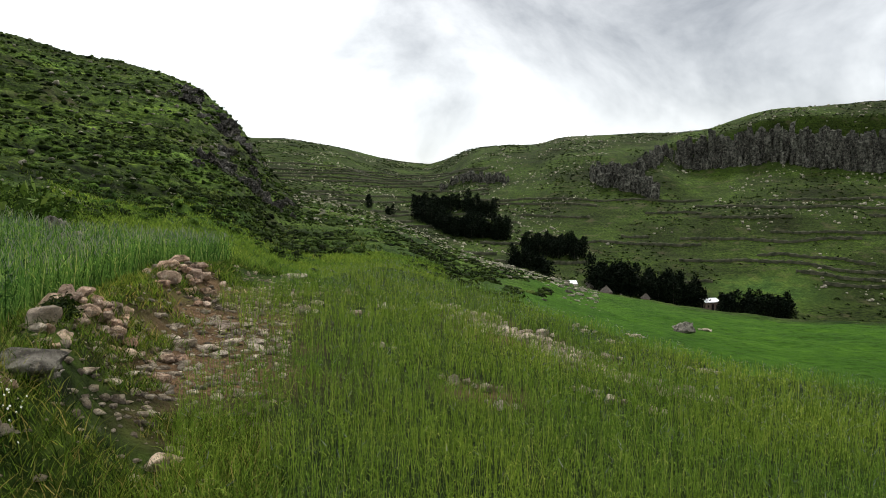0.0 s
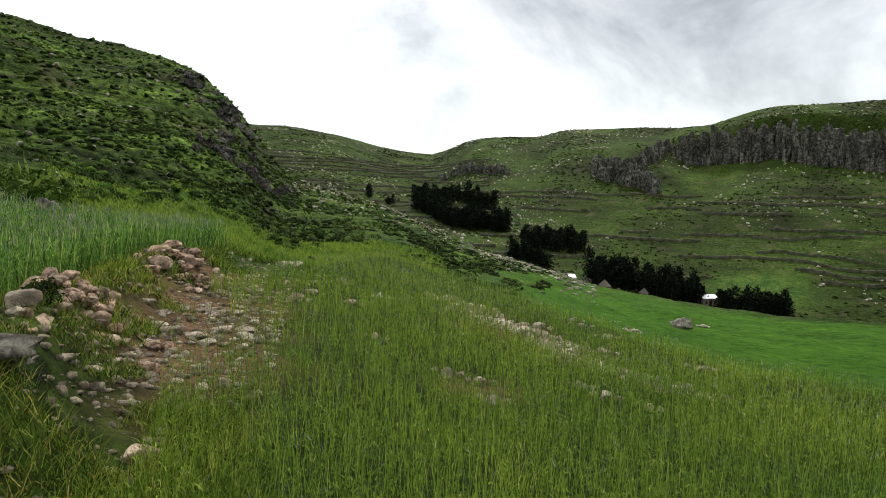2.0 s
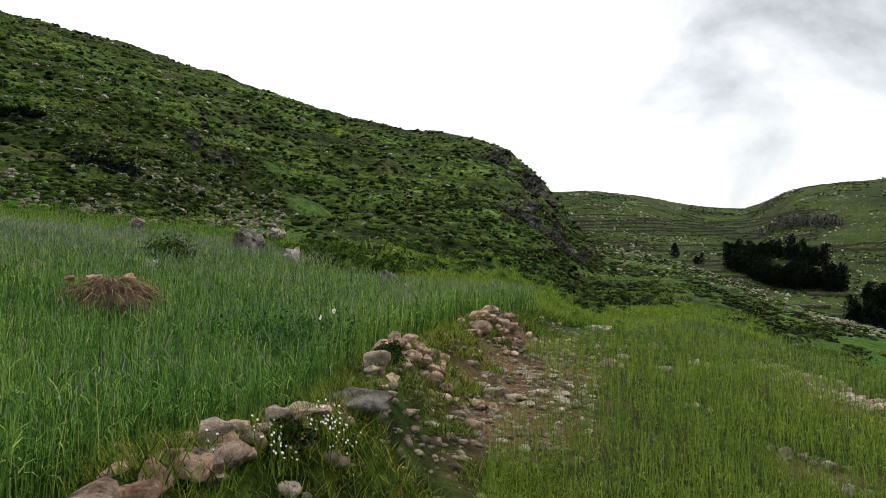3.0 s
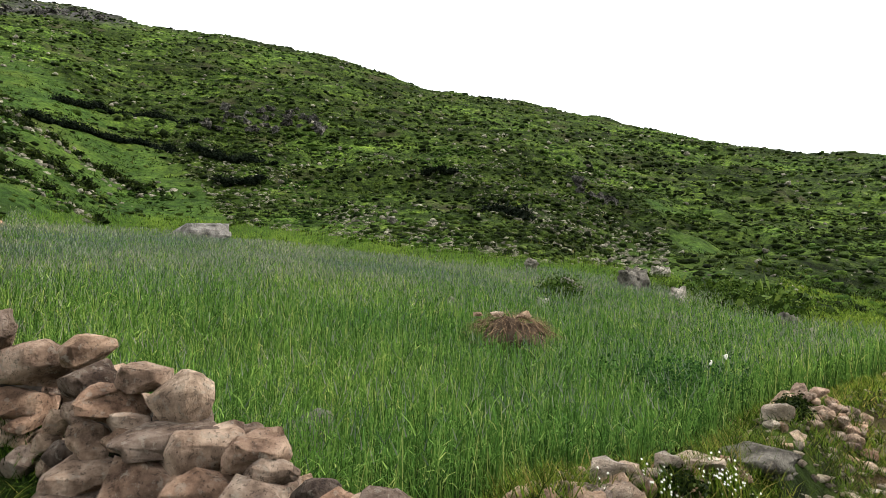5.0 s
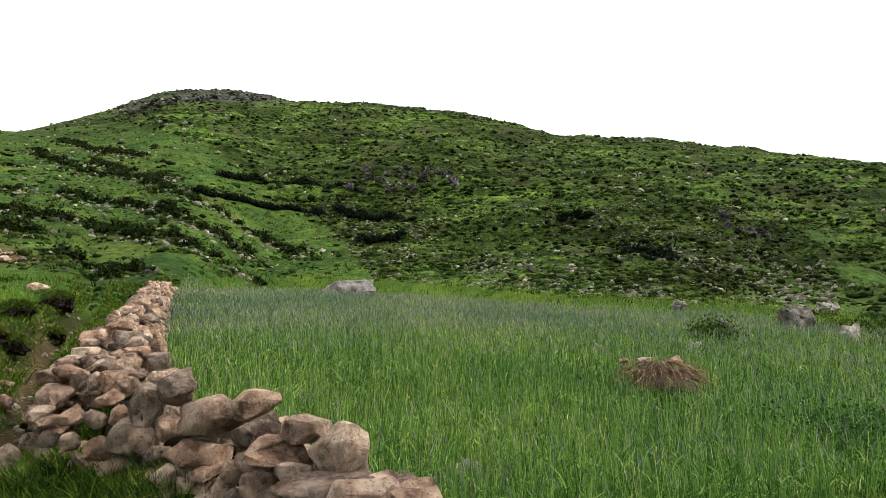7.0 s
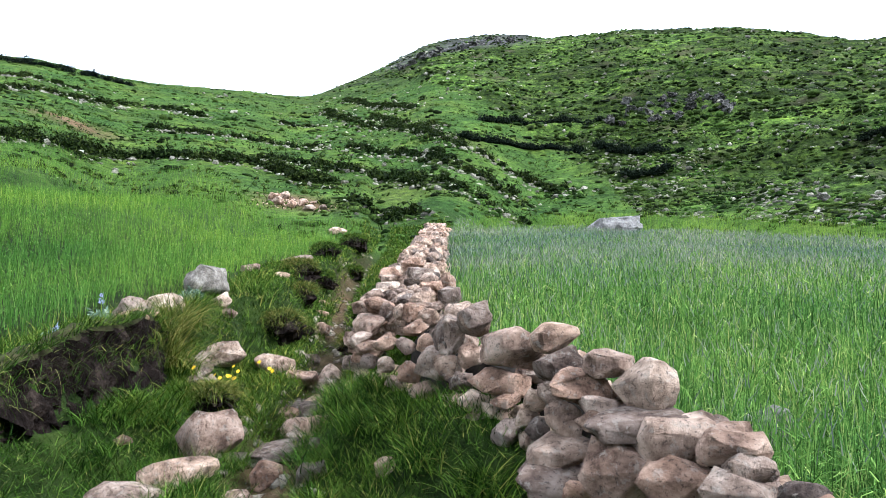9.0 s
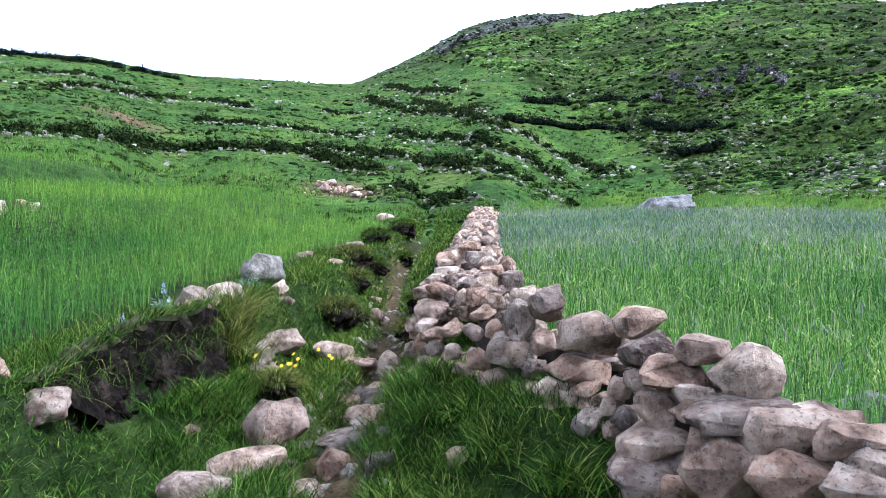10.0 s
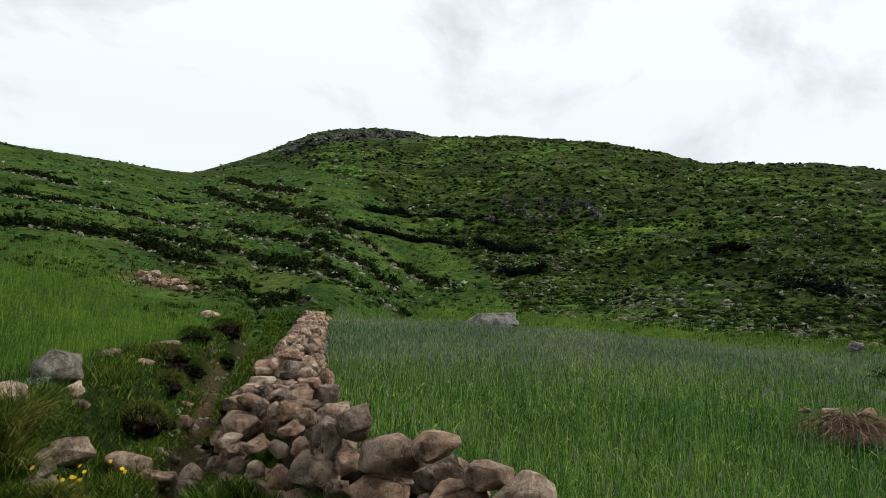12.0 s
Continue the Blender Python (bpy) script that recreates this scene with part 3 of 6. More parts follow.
# ---- ground: one sheet from underfoot to the horizon ----
def build_ground():
    az = np.concatenate([np.arange(-180, -46, 3.0), np.arange(-46, 140, 0.36), np.arange(140, 180, 3.0)])
    rr = np.concatenate([[0.05, 0.5, 1.0, 1.4], np.geomspace(1.7, 40, 130), np.geomspace(40.5, 240, 220), np.geomspace(243, 560, 80), np.geomspace(570, 4500, 40)])
    A, R = np.meshgrid(np.radians(az), rr, indexing="ij")
    x, y = -np.sin(A) * R, np.cos(A) * R
    z = height(x.ravel(), y.ravel()).reshape(x.shape)
    verts = np.stack([x, y, z], 2).reshape(-1, 3)
    na, nr = len(az), len(rr)
    i, j = np.meshgrid(np.arange(na), np.arange(nr - 1), indexing="ij")
    k = (i + 1) % na
    faces = np.stack([i * nr + j, i * nr + j + 1, k * nr + j + 1, k * nr + j], 2).reshape(-1, 4)
    me = mesh_arrays("ground", verts, faces[:, ::-1], m_ground, True)
    px, py = verts[:, 0], verts[:, 1]
    r, b = np.hypot(px, py), np.degrees(np.arctan2(-px, py))
    near = step(1.5, -1.0, r - np.interp(b, *T_FOOT))
    d, e = inside_main(px, py), inside_left(px, py)
    # where the ground gets that painted shade: under crops and bank grass
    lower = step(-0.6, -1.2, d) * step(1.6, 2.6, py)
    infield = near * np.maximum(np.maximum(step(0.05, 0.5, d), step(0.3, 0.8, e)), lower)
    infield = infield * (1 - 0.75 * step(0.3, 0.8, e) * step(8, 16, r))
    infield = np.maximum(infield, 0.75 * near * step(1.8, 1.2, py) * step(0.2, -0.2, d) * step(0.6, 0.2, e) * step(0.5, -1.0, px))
    bare = np.zeros(len(px))
    # bare earth and rubble below the terrace edge
    for cx, cy, s in ((-1.6, 4.5, 0.35), (-1.95, 5.6, 0.6), (-2.2, 6.6, 1.0), (-2.8, 8.4, 1.0), (-3.1, 10.3, 0.9), (0.55, 11.6, 0.6), (1.15, 10.2, 0.8), (1.8, 9.0, 0.6), (2.6, 8.0, 0.4), (0.45, 6.5, 0.4), (-29.2, -6.2, 1.5), (-30.4, -6.7, 1.3), (-47.0, -25.5, 2.5)):
        bare = np.maximum(bare, np.exp(-((px - cx) ** 2 + (py - cy) ** 2) / (s * s)))
    bare = np.clip(bare * (1.0 + 1.1 * ripple(px, py, 0.8, 3, 8.0)), 0, 1) * 0.95
    path = np.exp(-(path_gap(px, py) / 0.24) ** 4) * step(-3, -4, px) * step(-20, -14, px) * 0.7
    meadow_ledge = ledge(px, py)
    bare = np.maximum(bare, path * np.clip(0.9 + ripple(px, py, 0.7, 2, 3.0), 0, 1))
    meadow = np.maximum(step(6, -4, b), 0.55 * step(15, 3, b)) * step(2, 6, r - np.interp(b, *T_FOOT)) * step(3, -3, r - np.interp(b, *T_CREST)) * np.clip(0.85 + 0.6 * ripple(px, py, 9, 3, 5.0), 0, 1)
    gap = r - np.interp(b, *T_FOOT)
    upper = terraced(r, b) * step(-1, 2, gap) * step(0.3, 1.2, edge_gap(px, py)) * np.clip(0.80 + 0.55 * ripple(px, py, 5.0, 4, 9.0), 0, 1) * step(150, 90, r)
    banks = near * step(1.8, 1.2, py) * step(0.2, -0.2, d) * step(0.6, 0.2, e) * step(0.5, -1.0, px) * 0.08
    rim = step(30, 42, b) * step(97, 90, b) * step(-1.0, 0.0, gap) * step(4.8, 3.4, gap + 0.8 * ripple(px, py, 2.0, 2, 1.1))
    behind = np.exp(-(((px - 106) / 17) ** 2 + ((py - 226) / 13) ** 4))
    trough = 0.85 * step(2, 7, b) * step(46, 40, b) * step(-1, 1, gap) * step(12, 6, gap - 9 * step(26, 20, b) + 3 * ripple(px, py, 4.0, 2, 7.7))
    young = step(0.3, 0.8, e) * step(8, 16, r) * near * np.clip(0.85 + 0.3 * ripple(px * 0.3, py, 2.0, 3, 5.7), 0, 1)
    meadow = np.maximum.reduce([meadow, upper, banks, meadow_ledge, rim, trough, young, behind])
    dry = step(20, 14, b) * step(120, 170, r)
    crag = step(80, 84, b) * step(97, 92, b) * step(150, 165, r) * step(260, 220, r)
    rock = crag * np.clip(0.75 + 0.9 * ripple(px, py, 9, 3, 2.7), 0, 1)
    lush = step(-3, -9, b) * step(1, 4, gap) * step(4, -2, r - np.interp(b, *T_CREST)) * np.clip(0.95 + 0.5 * ripple(px, py, 9, 3, 5.0), 0, 1)
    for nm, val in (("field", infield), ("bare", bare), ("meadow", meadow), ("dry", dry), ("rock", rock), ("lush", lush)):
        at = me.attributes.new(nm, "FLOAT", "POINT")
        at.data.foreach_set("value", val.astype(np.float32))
    return tagged(new("ground", me), "green stony mountainside with terraced fields and a valley", "ground", kind="structure")


build_ground()


# ---- crops and grass ----
def bearing(x, y):
    return np.degrees(np.arctan2(-x, y))


def foot_gap(x, y):
    return np.interp(bearing(x, y), *T_FOOT) - np.hypot(x, y)


def in_view_zone(x, y):
    b = bearing(x, y)
    return (b > -75) & (b < 168)


def thinned(x, y, full, k):
    """Keeps plants with a chance that falls with distance."""
    r = np.hypot(x, y)
    return np.random.rand(len(x)) < np.clip((full / np.maximum(r, 0.1)) ** k, 0, 1)


def crop(name, points, tall, material, label, leaf_w=0.0075, lush=1.0, near=5.0):
    """Standing corn: a stem with drooping leaves for each plant, sparser and broader with distance."""
    r = np.hypot(points[:, 0], points[:, 1])
    n = len(points)
    grow = tall * (0.72 + 0.42 * np.random.rand(n)) * (1 + 0.22 * ripple(points[:, 0], points[:, 1], 2.2, 3, 5.5))
    wide = leaf_w * np.clip(r / near, 1.0, 1.9)
    d = np.random.rand(n) * 6.283
    lean = np.random.normal(0.05, 0.10, n)
    out = []
    for zone, stem_segs, leaf_segs in ((r < 7, 2, 3), (r >= 7, 1, 2)):
        out.append(ribbons(points[zone], d[zone], lean[zone], grow[zone], wide[zone] * 0.75, stem_segs, 0.15, 0.35))
        for k in range(3):
            sel = zone & (np.random.rand(n) < (1.0, 0.8 * lush, 0.5 * lush)[k] * np.clip(11 / r, 0.3, 1))
            m = sel.sum()
            p = points[sel].copy()
            p[:, 2] += grow[sel] * np.random.uniform(0.2, 0.8, m)
            out.append(ribbons(p, np.random.rand(m) * 6.283, np.random.uniform(0.08, 0.4, m), grow[sel] * np.random.uniform(0.22, 0.40, m), wide[sel], leaf_segs, np.random.uniform(1.0, 3.0, m), 0.1))
    stuff(name, join_arrays(out), material, label, "crop")
    return grow


def ears(name, points, grow, share, length, width, material, label, bend=0.5):
    """Ears or seed heads on top of the stems."""
    sel = np.random.rand(len(points)) < share * np.clip(np.hypot(points[:, 0], points[:, 1]) / 10, 0.2, 1) ** 1.6 * np.clip(0.9 + 0.8 * ripple(points[:, 0], points[:, 1], 5, 2, 3.1), 0.2, 1.3)
    p = points[sel].copy()
    p[:, 2] += grow[sel] * 0.9
    m = sel.sum()
    r = np.hypot(p[:, 0], p[:, 1])
    w = width * np.clip(r / 6, 1, 4)
    v = ribbons(p, np.random.rand(m) * 6.283, np.random.normal(0.1, 0.15, m), length * (0.7 + 0.6 * np.random.rand(m)), w, 1, bend, 0.3)
    stuff(name, v, material, label, "crop")


def grass(name, points, tall, material, label, blades=5, width=0.007, spread=0.06, droop=1.0, segs=2):
    """Tufts of blades that fan out from their roots."""
    n = len(points)
    r = np.hypot(points[:, 0], points[:, 1])
    out = []
    size = tall * (0.5 + 0.9 * np.random.rand(n)) * (1 + 0.4 * ripple(points[:, 0], points[:, 1], 1.1, 2, 6.5))
    for k in range(blades):
        p = points.copy()
        p[:, :2] += np.random.normal(0, spread, (n, 2))
        out.append(ribbons(p, np.random.rand(n) * 6.283, np.random.uniform(0.05, 0.6, n), size * np.random.uniform(0.6, 1.1, n), width * np.clip(r / 4.5, 1, 12), segs, np.random.uniform(0.2, droop, n), 0.1))
    return stuff(name, join_arrays(out), material, label, "grass")


def wheat_end(x, y):
    """How far from the verge the wheat reaches."""
    return np.interp(bearing(x, y), (0, 20, 30, 40, 44, 48, 58, 66, 74, 82, 86, 90), (19, 15, 14, 21, 22, 21.5, 22.5, 23.5, 24.5, 27, 27, 24))


main_pts = scatter(900000, -36, -1.8, -0.5, 34, lambda x, y: (inside_main(x, y) > 0.34 + 0.12 * ripple(x, y, 0.5, 2, 1.5)) & (np.hypot(x, y) < wheat_end(x, y) + 0.7 * ripple(x, y, 1.5, 2, 2.5)) & in_view_zone(x, y) & thinned(x, y, 4.5, 1.1)
                   & (np.hypot(x + 5.88, (y - 4.84)) > 0.42) & (np.hypot(x + 9.9, y - 9.5) > 0.5) & (np.hypot(x + 28.1, y - 6.95) > 1.3))
main_grow = crop("wheat_field", main_pts, 0.56, m_wheat, "dense green knee-high wheat growing in a terraced field", 0.0080, 1.25)
ears("wheat_ears", main_pts, main_grow, 0.8, 0.085, 0.0070, m_ear, "pale grey-green ears of unripe wheat", 0.4)

rim_pts = scatter(90000, -38, -8, 0, 32, lambda x, y: (bearing(x, y) > 30) & (bearing(x, y) < 90) & (np.hypot(x, y) > wheat_end(x, y)) & (foot_gap(x, y) > -4.4 + 0.9 * ripple(x, y, 2.0, 2, 1.1)) & (inside_main(x, y) > 0.3))
crop("rim_grass", rim_pts, 0.30, leaf_material("rim_leaf", ((0.0, (0.075, 0.145, 0.016)), (0.5, (0.135, 0.245, 0.03)), (1.0, (0.26, 0.36, 0.07)))), "bright yellow-green grass along the wheat field's far edge", 0.006, 1.0, 5.5)


bean_pts = scatter(1500, -5.4, -2.6, 4.0, 7.4, lambda x, y: (inside_main(x, y) > 0.45) & (np.random.rand(len(x)) < 0.8 * np.exp(-((x + 3.55) ** 2 / 0.30 + (y - 5.1) ** 2 / 0.35))))
bean_pts[:, 2] += 0.30
m_bean = leaf_material("bean_leaf", ((0.0, (0.012, 0.036, 0.010)), (0.6, (0.032, 0.085, 0.022)), (1.0, (0.070, 0.145, 0.040))), 0.2)
stuff("bean_plants", leaf_balls(bean_pts, np.full(len(bean_pts), 0.13), np.full(len(bean_pts), 1.9), 40, 0.020), m_bean, "dark bluish green broad-leaved plants among the wheat", "crop")


def clear_of(points, rows, gap):
    """Leaves out the plants right beside a stone."""
    ok = np.ones(len(points), bool)
    for x, y, w, h, b in rows:
        ok &= np.hypot(points[:, 0] - x * 0.99, points[:, 1] - y * 0.985) > w * 0.5 + gap
    return points[ok]


FIELD_ROW = [(-6.9 - 0.21 * k + 0.06 * math.sin(k * 2.1), -6.42 - 0.015 * k + 0.10 * math.sin(k * 1.7), 0.09 + 0.08 * math.sin(k * 3.3) ** 2, 0.10 + 0.06 * math.sin(k * 2.7) ** 2, 125) for k in range(15)]
left_pts = scatter(700000, -44, -1.5, -36, -2.3, lambda x, y: (inside_left(x, y) > 0.62 + 0.2 * ripple(x, y, 0.7, 2, 3.5)) & (foot_gap(x, y) > -4.5 - 8 * step(104, 110, bearing(x, y)) + 2.2 * ripple(x, y, 4.0, 3, 4.5)) & in_view_zone(x, y) & thinned(x, y, 5.0, 1.25))
left_pts = clear_of(left_pts, FIELD_ROW, 0.06)
left_grow = crop("young_wheat_field", left_pts, 0.27, m_wheat_left, "bright green young wheat in rolling terraces", 0.006, 1.0, 5.5)

BARLEY_STONES = [(-1.73, 12.55, 0.16, 0.3, 8), (-1.95, 9.7, 0.27, 0.24, 11), (-1.91, 10.55, 0.25, 0.2, 10), (-2.04, 9.52, 0.15, 0.2, 12), (-1.28, 10.29, 0.26, 0.2, 7), (-0.96, 11.28, 0.19, 0.24, 5), (-0.7, 7.93, 0.13, 0.16, 5),
               (0.12, 6.76, 0.2, 0.24, -1), (0.44, 6.64, 0.21, 0.18, -4), (0.52, 5.98, 0.14, 0.2, -5), (1.51, 7.11, 0.19, 0.22, -12), (1.72, 6.82, 0.2, 0.22, -14), (2.09, 6.67, 0.15, 0.18, -17)]
EDGE_STONES = [(1.07, 10.5, 0.29, 0.18, -6), (1.24, 10.06, 0.36, 0.2, -7), (0.98, 10.92, 0.3, 0.15, -5), (1.59, 10.74, 0.29, 0.2, -8), (1.44, 9.19, 0.21, 0.15, -9), (1.66, 9.11, 0.18, 0.12, -10), (5.48, 19.2, 0.5, 0.2, -16), (9.79, 25.2, 0.36, 0.2, -21),
               (2.73, 10.99, 0.21, 0.15, -14), (3.64, 9.32, 0.27, 0.13, -21), (2.3, 9.4, 0.26, 0.14, -14), (2.45, 12.42, 0.21, 0.12, -11), (2.51, 11.92, 0.24, 0.12, -12)]

low_pts = scatter(300000, -4.2, 16, 1.5, 24, lambda x, y: (inside_main(x, y) < -0.9 - 0.5 * ripple(x, y, 1.2, 3, 5.2)) & (y > 1.9 + 0.5 * ripple(x, y, 0.8, 3, 9.2)) & (foot_gap(x, y) > 0.2 * ripple(x, y, 1.5, 2, 6.2)) & in_view_zone(x, y) & thinned(x, y, 4.5, 1.3)
                  & (np.random.rand(len(x)) < 1.0 - 0.95 * np.exp(-((x + 2.3) ** 2 / 1.2 + (y - 6.8) ** 2 / 7.0)) - 0.9 * np.exp(-((x - 1.3) ** 2 / 0.5 + (y - 10.0) ** 2 / 0.6)) - 0.7 * np.exp(-((x - 0.45) ** 2 + (y - 6.5) ** 2) / 0.12)))
low_pts = clear_of(low_pts, BARLEY_STONES + EDGE_STONES, 0.06)
low_grow = crop("barley_field", low_pts, 0.25, m_meadow, "thin yellow-green barley on the lower terrace", 0.0055, 0.7, 4.5)
ears("barley_ears", low_pts, low_grow, 0.25, 0.05, 0.007, m_ear, "pale barley ears nodding above thin stems", 0.9)

# rough grass on the banks, the gully and the terrace edge
bank_pts = scatter(330000, -26, -1.2, -3.2, 1.6, lambda x, y: (inside_main(x, y) < 0.15) & (inside_left(x, y) < 0.6) & thinned(x, y, 4.6, 1.5) & in_view_zone(x, y)
                   & (np.abs(path_gap(x, y)) > 0.17 + 0.10 * ripple(x, y, 0.5, 2, 1.0)) & ~((x < -3.8) & (x > -5.35) & (np.abs(inside_left(x, y) + 0.14) < 0.10)))
high = np.clip(0.5 + 1.3 * ripple(bank_pts[:, 0], bank_pts[:, 1], 0.55, 2, 11.5), 0, 1) * np.random.rand(len(bank_pts)) > 0.30 + 0.15 * step(4.5, 6.5, np.hypot(bank_pts[:, 0], bank_pts[:, 1]))
grass("bank_grass", bank_pts[~high], 0.085, m_grass, "short rough grass covering the gully and banks", 4, 0.0050, 0.05, 1.3, 1)
grass("bank_long_grass", bank_pts[high], 0.17, m_grass, "longer bending grass in clumps along the banks", 5, 0.0042, 0.045, 1.6, 2)
edge_pts = scatter(120000, -6.5, -0.6, 2.0, 16, lambda x, y: (inside_main(x, y) < 0.35) & (inside_main(x, y) > -1.5) & thinned(x, y, 4.2, 1.2) & (ripple(x, y, 0.6, 2, 3.2) > -0.05 - 0.4 * (y < 5.2) + 0.6 * np.exp(-((x + 2.1) ** 2 / 0.35 + (y - 6.4) ** 2 / 4.0)) + 0.8 * np.exp(-((x + 2.8) ** 2 / 0.4 + (y - 9.6) ** 2 / 4.0))))
dry_tuft = np.random.rand(len(edge_pts)) < 0.22 + 0.12 * (edge_pts[:, 1] < 5)
pale_tuft = ~dry_tuft & (np.random.rand(len(edge_pts)) < 0.45)
grass("terrace_pale_grass", edge_pts[pale_tuft], 0.12, m_meadow, "tall light green grass along the terrace foot", 4, 0.005)
grass("terrace_edge_grass", edge_pts[~dry_tuft & ~pale_tuft], 0.10, m_grass, "uneven weeds and grass among the terrace rubble", 4, 0.006)
grass("terrace_dry_grass", edge_pts[dry_tuft], 0.13, m_rank, "yellowing grass among the terrace rubble", 4)
hill_pts = scatter(240000, -120, 60, -80, 130, lambda x, y: (foot_gap(x, y) < 0.5 - 15 * (bearing(x, y) < 26)) & (bearing(x, y) > 5) & in_view_zone(x, y) & (np.hypot(x, y) < np.interp(bearing(x, y), *T_CREST) + 2) & thinned(x, y, 22, 1.0) & (ripple(x, y, 2.2, 3, 7.7) > -0.1))
grass("hillside_tussocks", hill_pts, 0.26, m_hillgrass, "tussocks of rough grass all over the hillside", 3, 0.009, 0.12, 0.9, 1)
foot_pts = scatter(60000, -16, 4, 12, 40, lambda x, y: (bearing(x, y) > 0) & (bearing(x, y) < 30) & (foot_gap(x, y) < 0) & (foot_gap(x, y) > -15 + 3 * ripple(x, y, 3.0, 2, 5.1)))
grass("hill_foot_grass", foot_pts, 0.16, m_meadow, "mid-green grass at the hill's foot beyond the barley", 3, 0.006, 0.08, 1.0, 1)
here_pts = scatter(12000, -1.6, 9.0, -9.0, 2.3, lambda x, y: (inside_main(x, y) < 0.0) & (y < 2.1 + 0.5 * ripple(x, y, 0.8, 3, 9.2)) & (x > -1.2 - 0.4 * np.random.rand(len(x))))
grass("verge_grass", here_pts, 0.09, m_grass, "short rough grass on the verge above the terrace", 3, 0.011, 0.09, 1.2, 1)


# ---- stones, walls and rocks ----
def empty(name, x, y, z):
    ob = new(name)
    ob.empty_display_size = 0.2
    ob.matrix_world = pose(x, y, z)
    return ob


def part(name, me, parent, m=None, label=""):
    """A mesh as one part under a thing; m is its place in the world."""
    ob = new(name, me)
    ob.parent = parent
    if m is not None:
        ob.matrix_basis = Matrix.Translation(-parent.matrix_basis.translation) @ m
    if label:
        ob["label"] = label
    return ob


STONES = [stone_mesh("stone", 10 + k, m_rock, 1, 0.22 + 0.06 * (k % 6), 0.8, 0.06) for k in range(14)]
GREYS = [stone_mesh("rock", 120 + k, m_grey_rock, 2, 0.05 + 0.04 * k, 0.85, 0.12) for k in range(6)]
PALES = [stone_mesh("stone", 140 + k, m_pale_rock, 1, 0.3 + 0.06 * k, 0.8, 0.06) for k in range(7)]
SLABS = [stone_mesh("slab", 60 + k, m_rock, 1, 0.7, 0.8, 0.05) for k in range(5)]


def stone_pose(x, y, z, w, h, b, deep=0.85):
    tilt = 9
    return Matrix.LocRotScale((x, y, z), Euler((radians(random.uniform(-tilt, tilt)), radians(random.uniform(-tilt, tilt)), radians(b + random.uniform(-14, 14)))), (w, max(w * deep, h), h))


def pick(w, h):
    return random.choice(SLABS if h < 0.5 * w else STONES)


CORNER_STONES = [(-3.57, 0.10, 1.49, 0.21, 0.20, 85), (-3.70, -0.02, 1.39, 0.17, 0.24, 87), (-3.66, -0.04, 1.24, 0.20, 0.15, 87), (-3.53, 0.07, 1.30, 0.14, 0.14, 85), (-3.19, 0.24, 1.37, 0.31, 0.21, 81), (-2.92, 0.39, 1.43, 0.22, 0.13, 78), (-2.82, 0.40, 1.33, 0.25, 0.16, 77), (-2.65, 0.45, 1.27, 0.27, 0.14, 75), (-2.63, 0.54, 1.35, 0.20, 0.11, 73), (-2.50, 0.64, 1.29, 0.26, 0.20, 70), (-2.57, 0.48, 1.21, 0.16, 0.07, 74), (-3.23, 0.19, 1.22, 0.31, 0.12, 83), (-3.12, 0.21, 1.15, 0.17, 0.06, 82), (-2.89, 0.30, 1.17, 0.10, 0.12, 79), (-2.81, 0.36, 1.21, 0.14, 0.11, 78), (-2.67, 0.38, 1.14, 0.16, 0.15, 76)]
NEAR_STONES = [(-2.53, 0.48, 1.16, 0.18, 0.08, 73), (-2.81, 0.30, 1.08, 0.11, 0.10, 79), (-2.62, 0.36, 1.03, 0.28, 0.14, 77), (-2.43, 0.59, 1.16, 0.38, 0.15, 70), (-2.32, 0.67, 1.13, 0.32, 0.19, 67), (-2.56, 0.34, 0.94, 0.35, 0.16, 77), (-2.37, 0.51, 1.02, 0.28, 0.26, 72), (-2.22, 0.66, 1.03, 0.28, 0.18, 67), (-2.15, 0.79, 1.14, 0.23, 0.14, 63), (-2.07, 0.80, 1.10, 0.16, 0.12, 62), (-2.05, 0.76, 1.05, 0.21, 0.13, 62), (-3.30, 0.11, 1.04, 0.20, 0.08, 84), (-3.53, 0.03, 1.18, 0.12, 0.09, 86), (-2.42, 0.39, 0.94, 0.14, 0.10, 75), (-2.90, 0.27, 1.11, 0.11, 0.08, 80), (-5.42, -0.49, 1.58, 0.16, 0.13, 93)]
BEND_STONES = [(-4.33, -0.50, 1.42, 0.17, 0.13, 94), (-4.08, -0.54, 1.35, 0.15, 0.09, 95), (-3.98, -0.39, 1.34, 0.17, 0.11, 93), (-4.07, -0.51, 1.30, 0.15, 0.11, 95), (-4.05, -0.49, 1.23, 0.13, 0.09, 94), (-3.93, -0.38, 1.22, 0.11, 0.10, 93), (-3.80, -0.25, 1.19, 0.14, 0.13, 91), (-3.73, -0.10, 1.25, 0.25, 0.18, 88), (-3.74, -0.16, 1.10, 0.16, 0.12, 89), (-4.70, -0.34, 1.49, 0.12, 0.12, 92), (-4.82, -0.44, 1.49, 0.13, 0.14, 93), (-4.68, -0.26, 1.49, 0.17, 0.15, 91), (-4.38, -0.15, 1.46, 0.16, 0.13, 89), (-4.86, -0.11, 1.52, 0.14, 0.09, 89), (-3.96, -0.22, 1.42, 0.16, 0.10, 90), (-3.86, -0.27, 1.33, 0.12, 0.10, 91)]
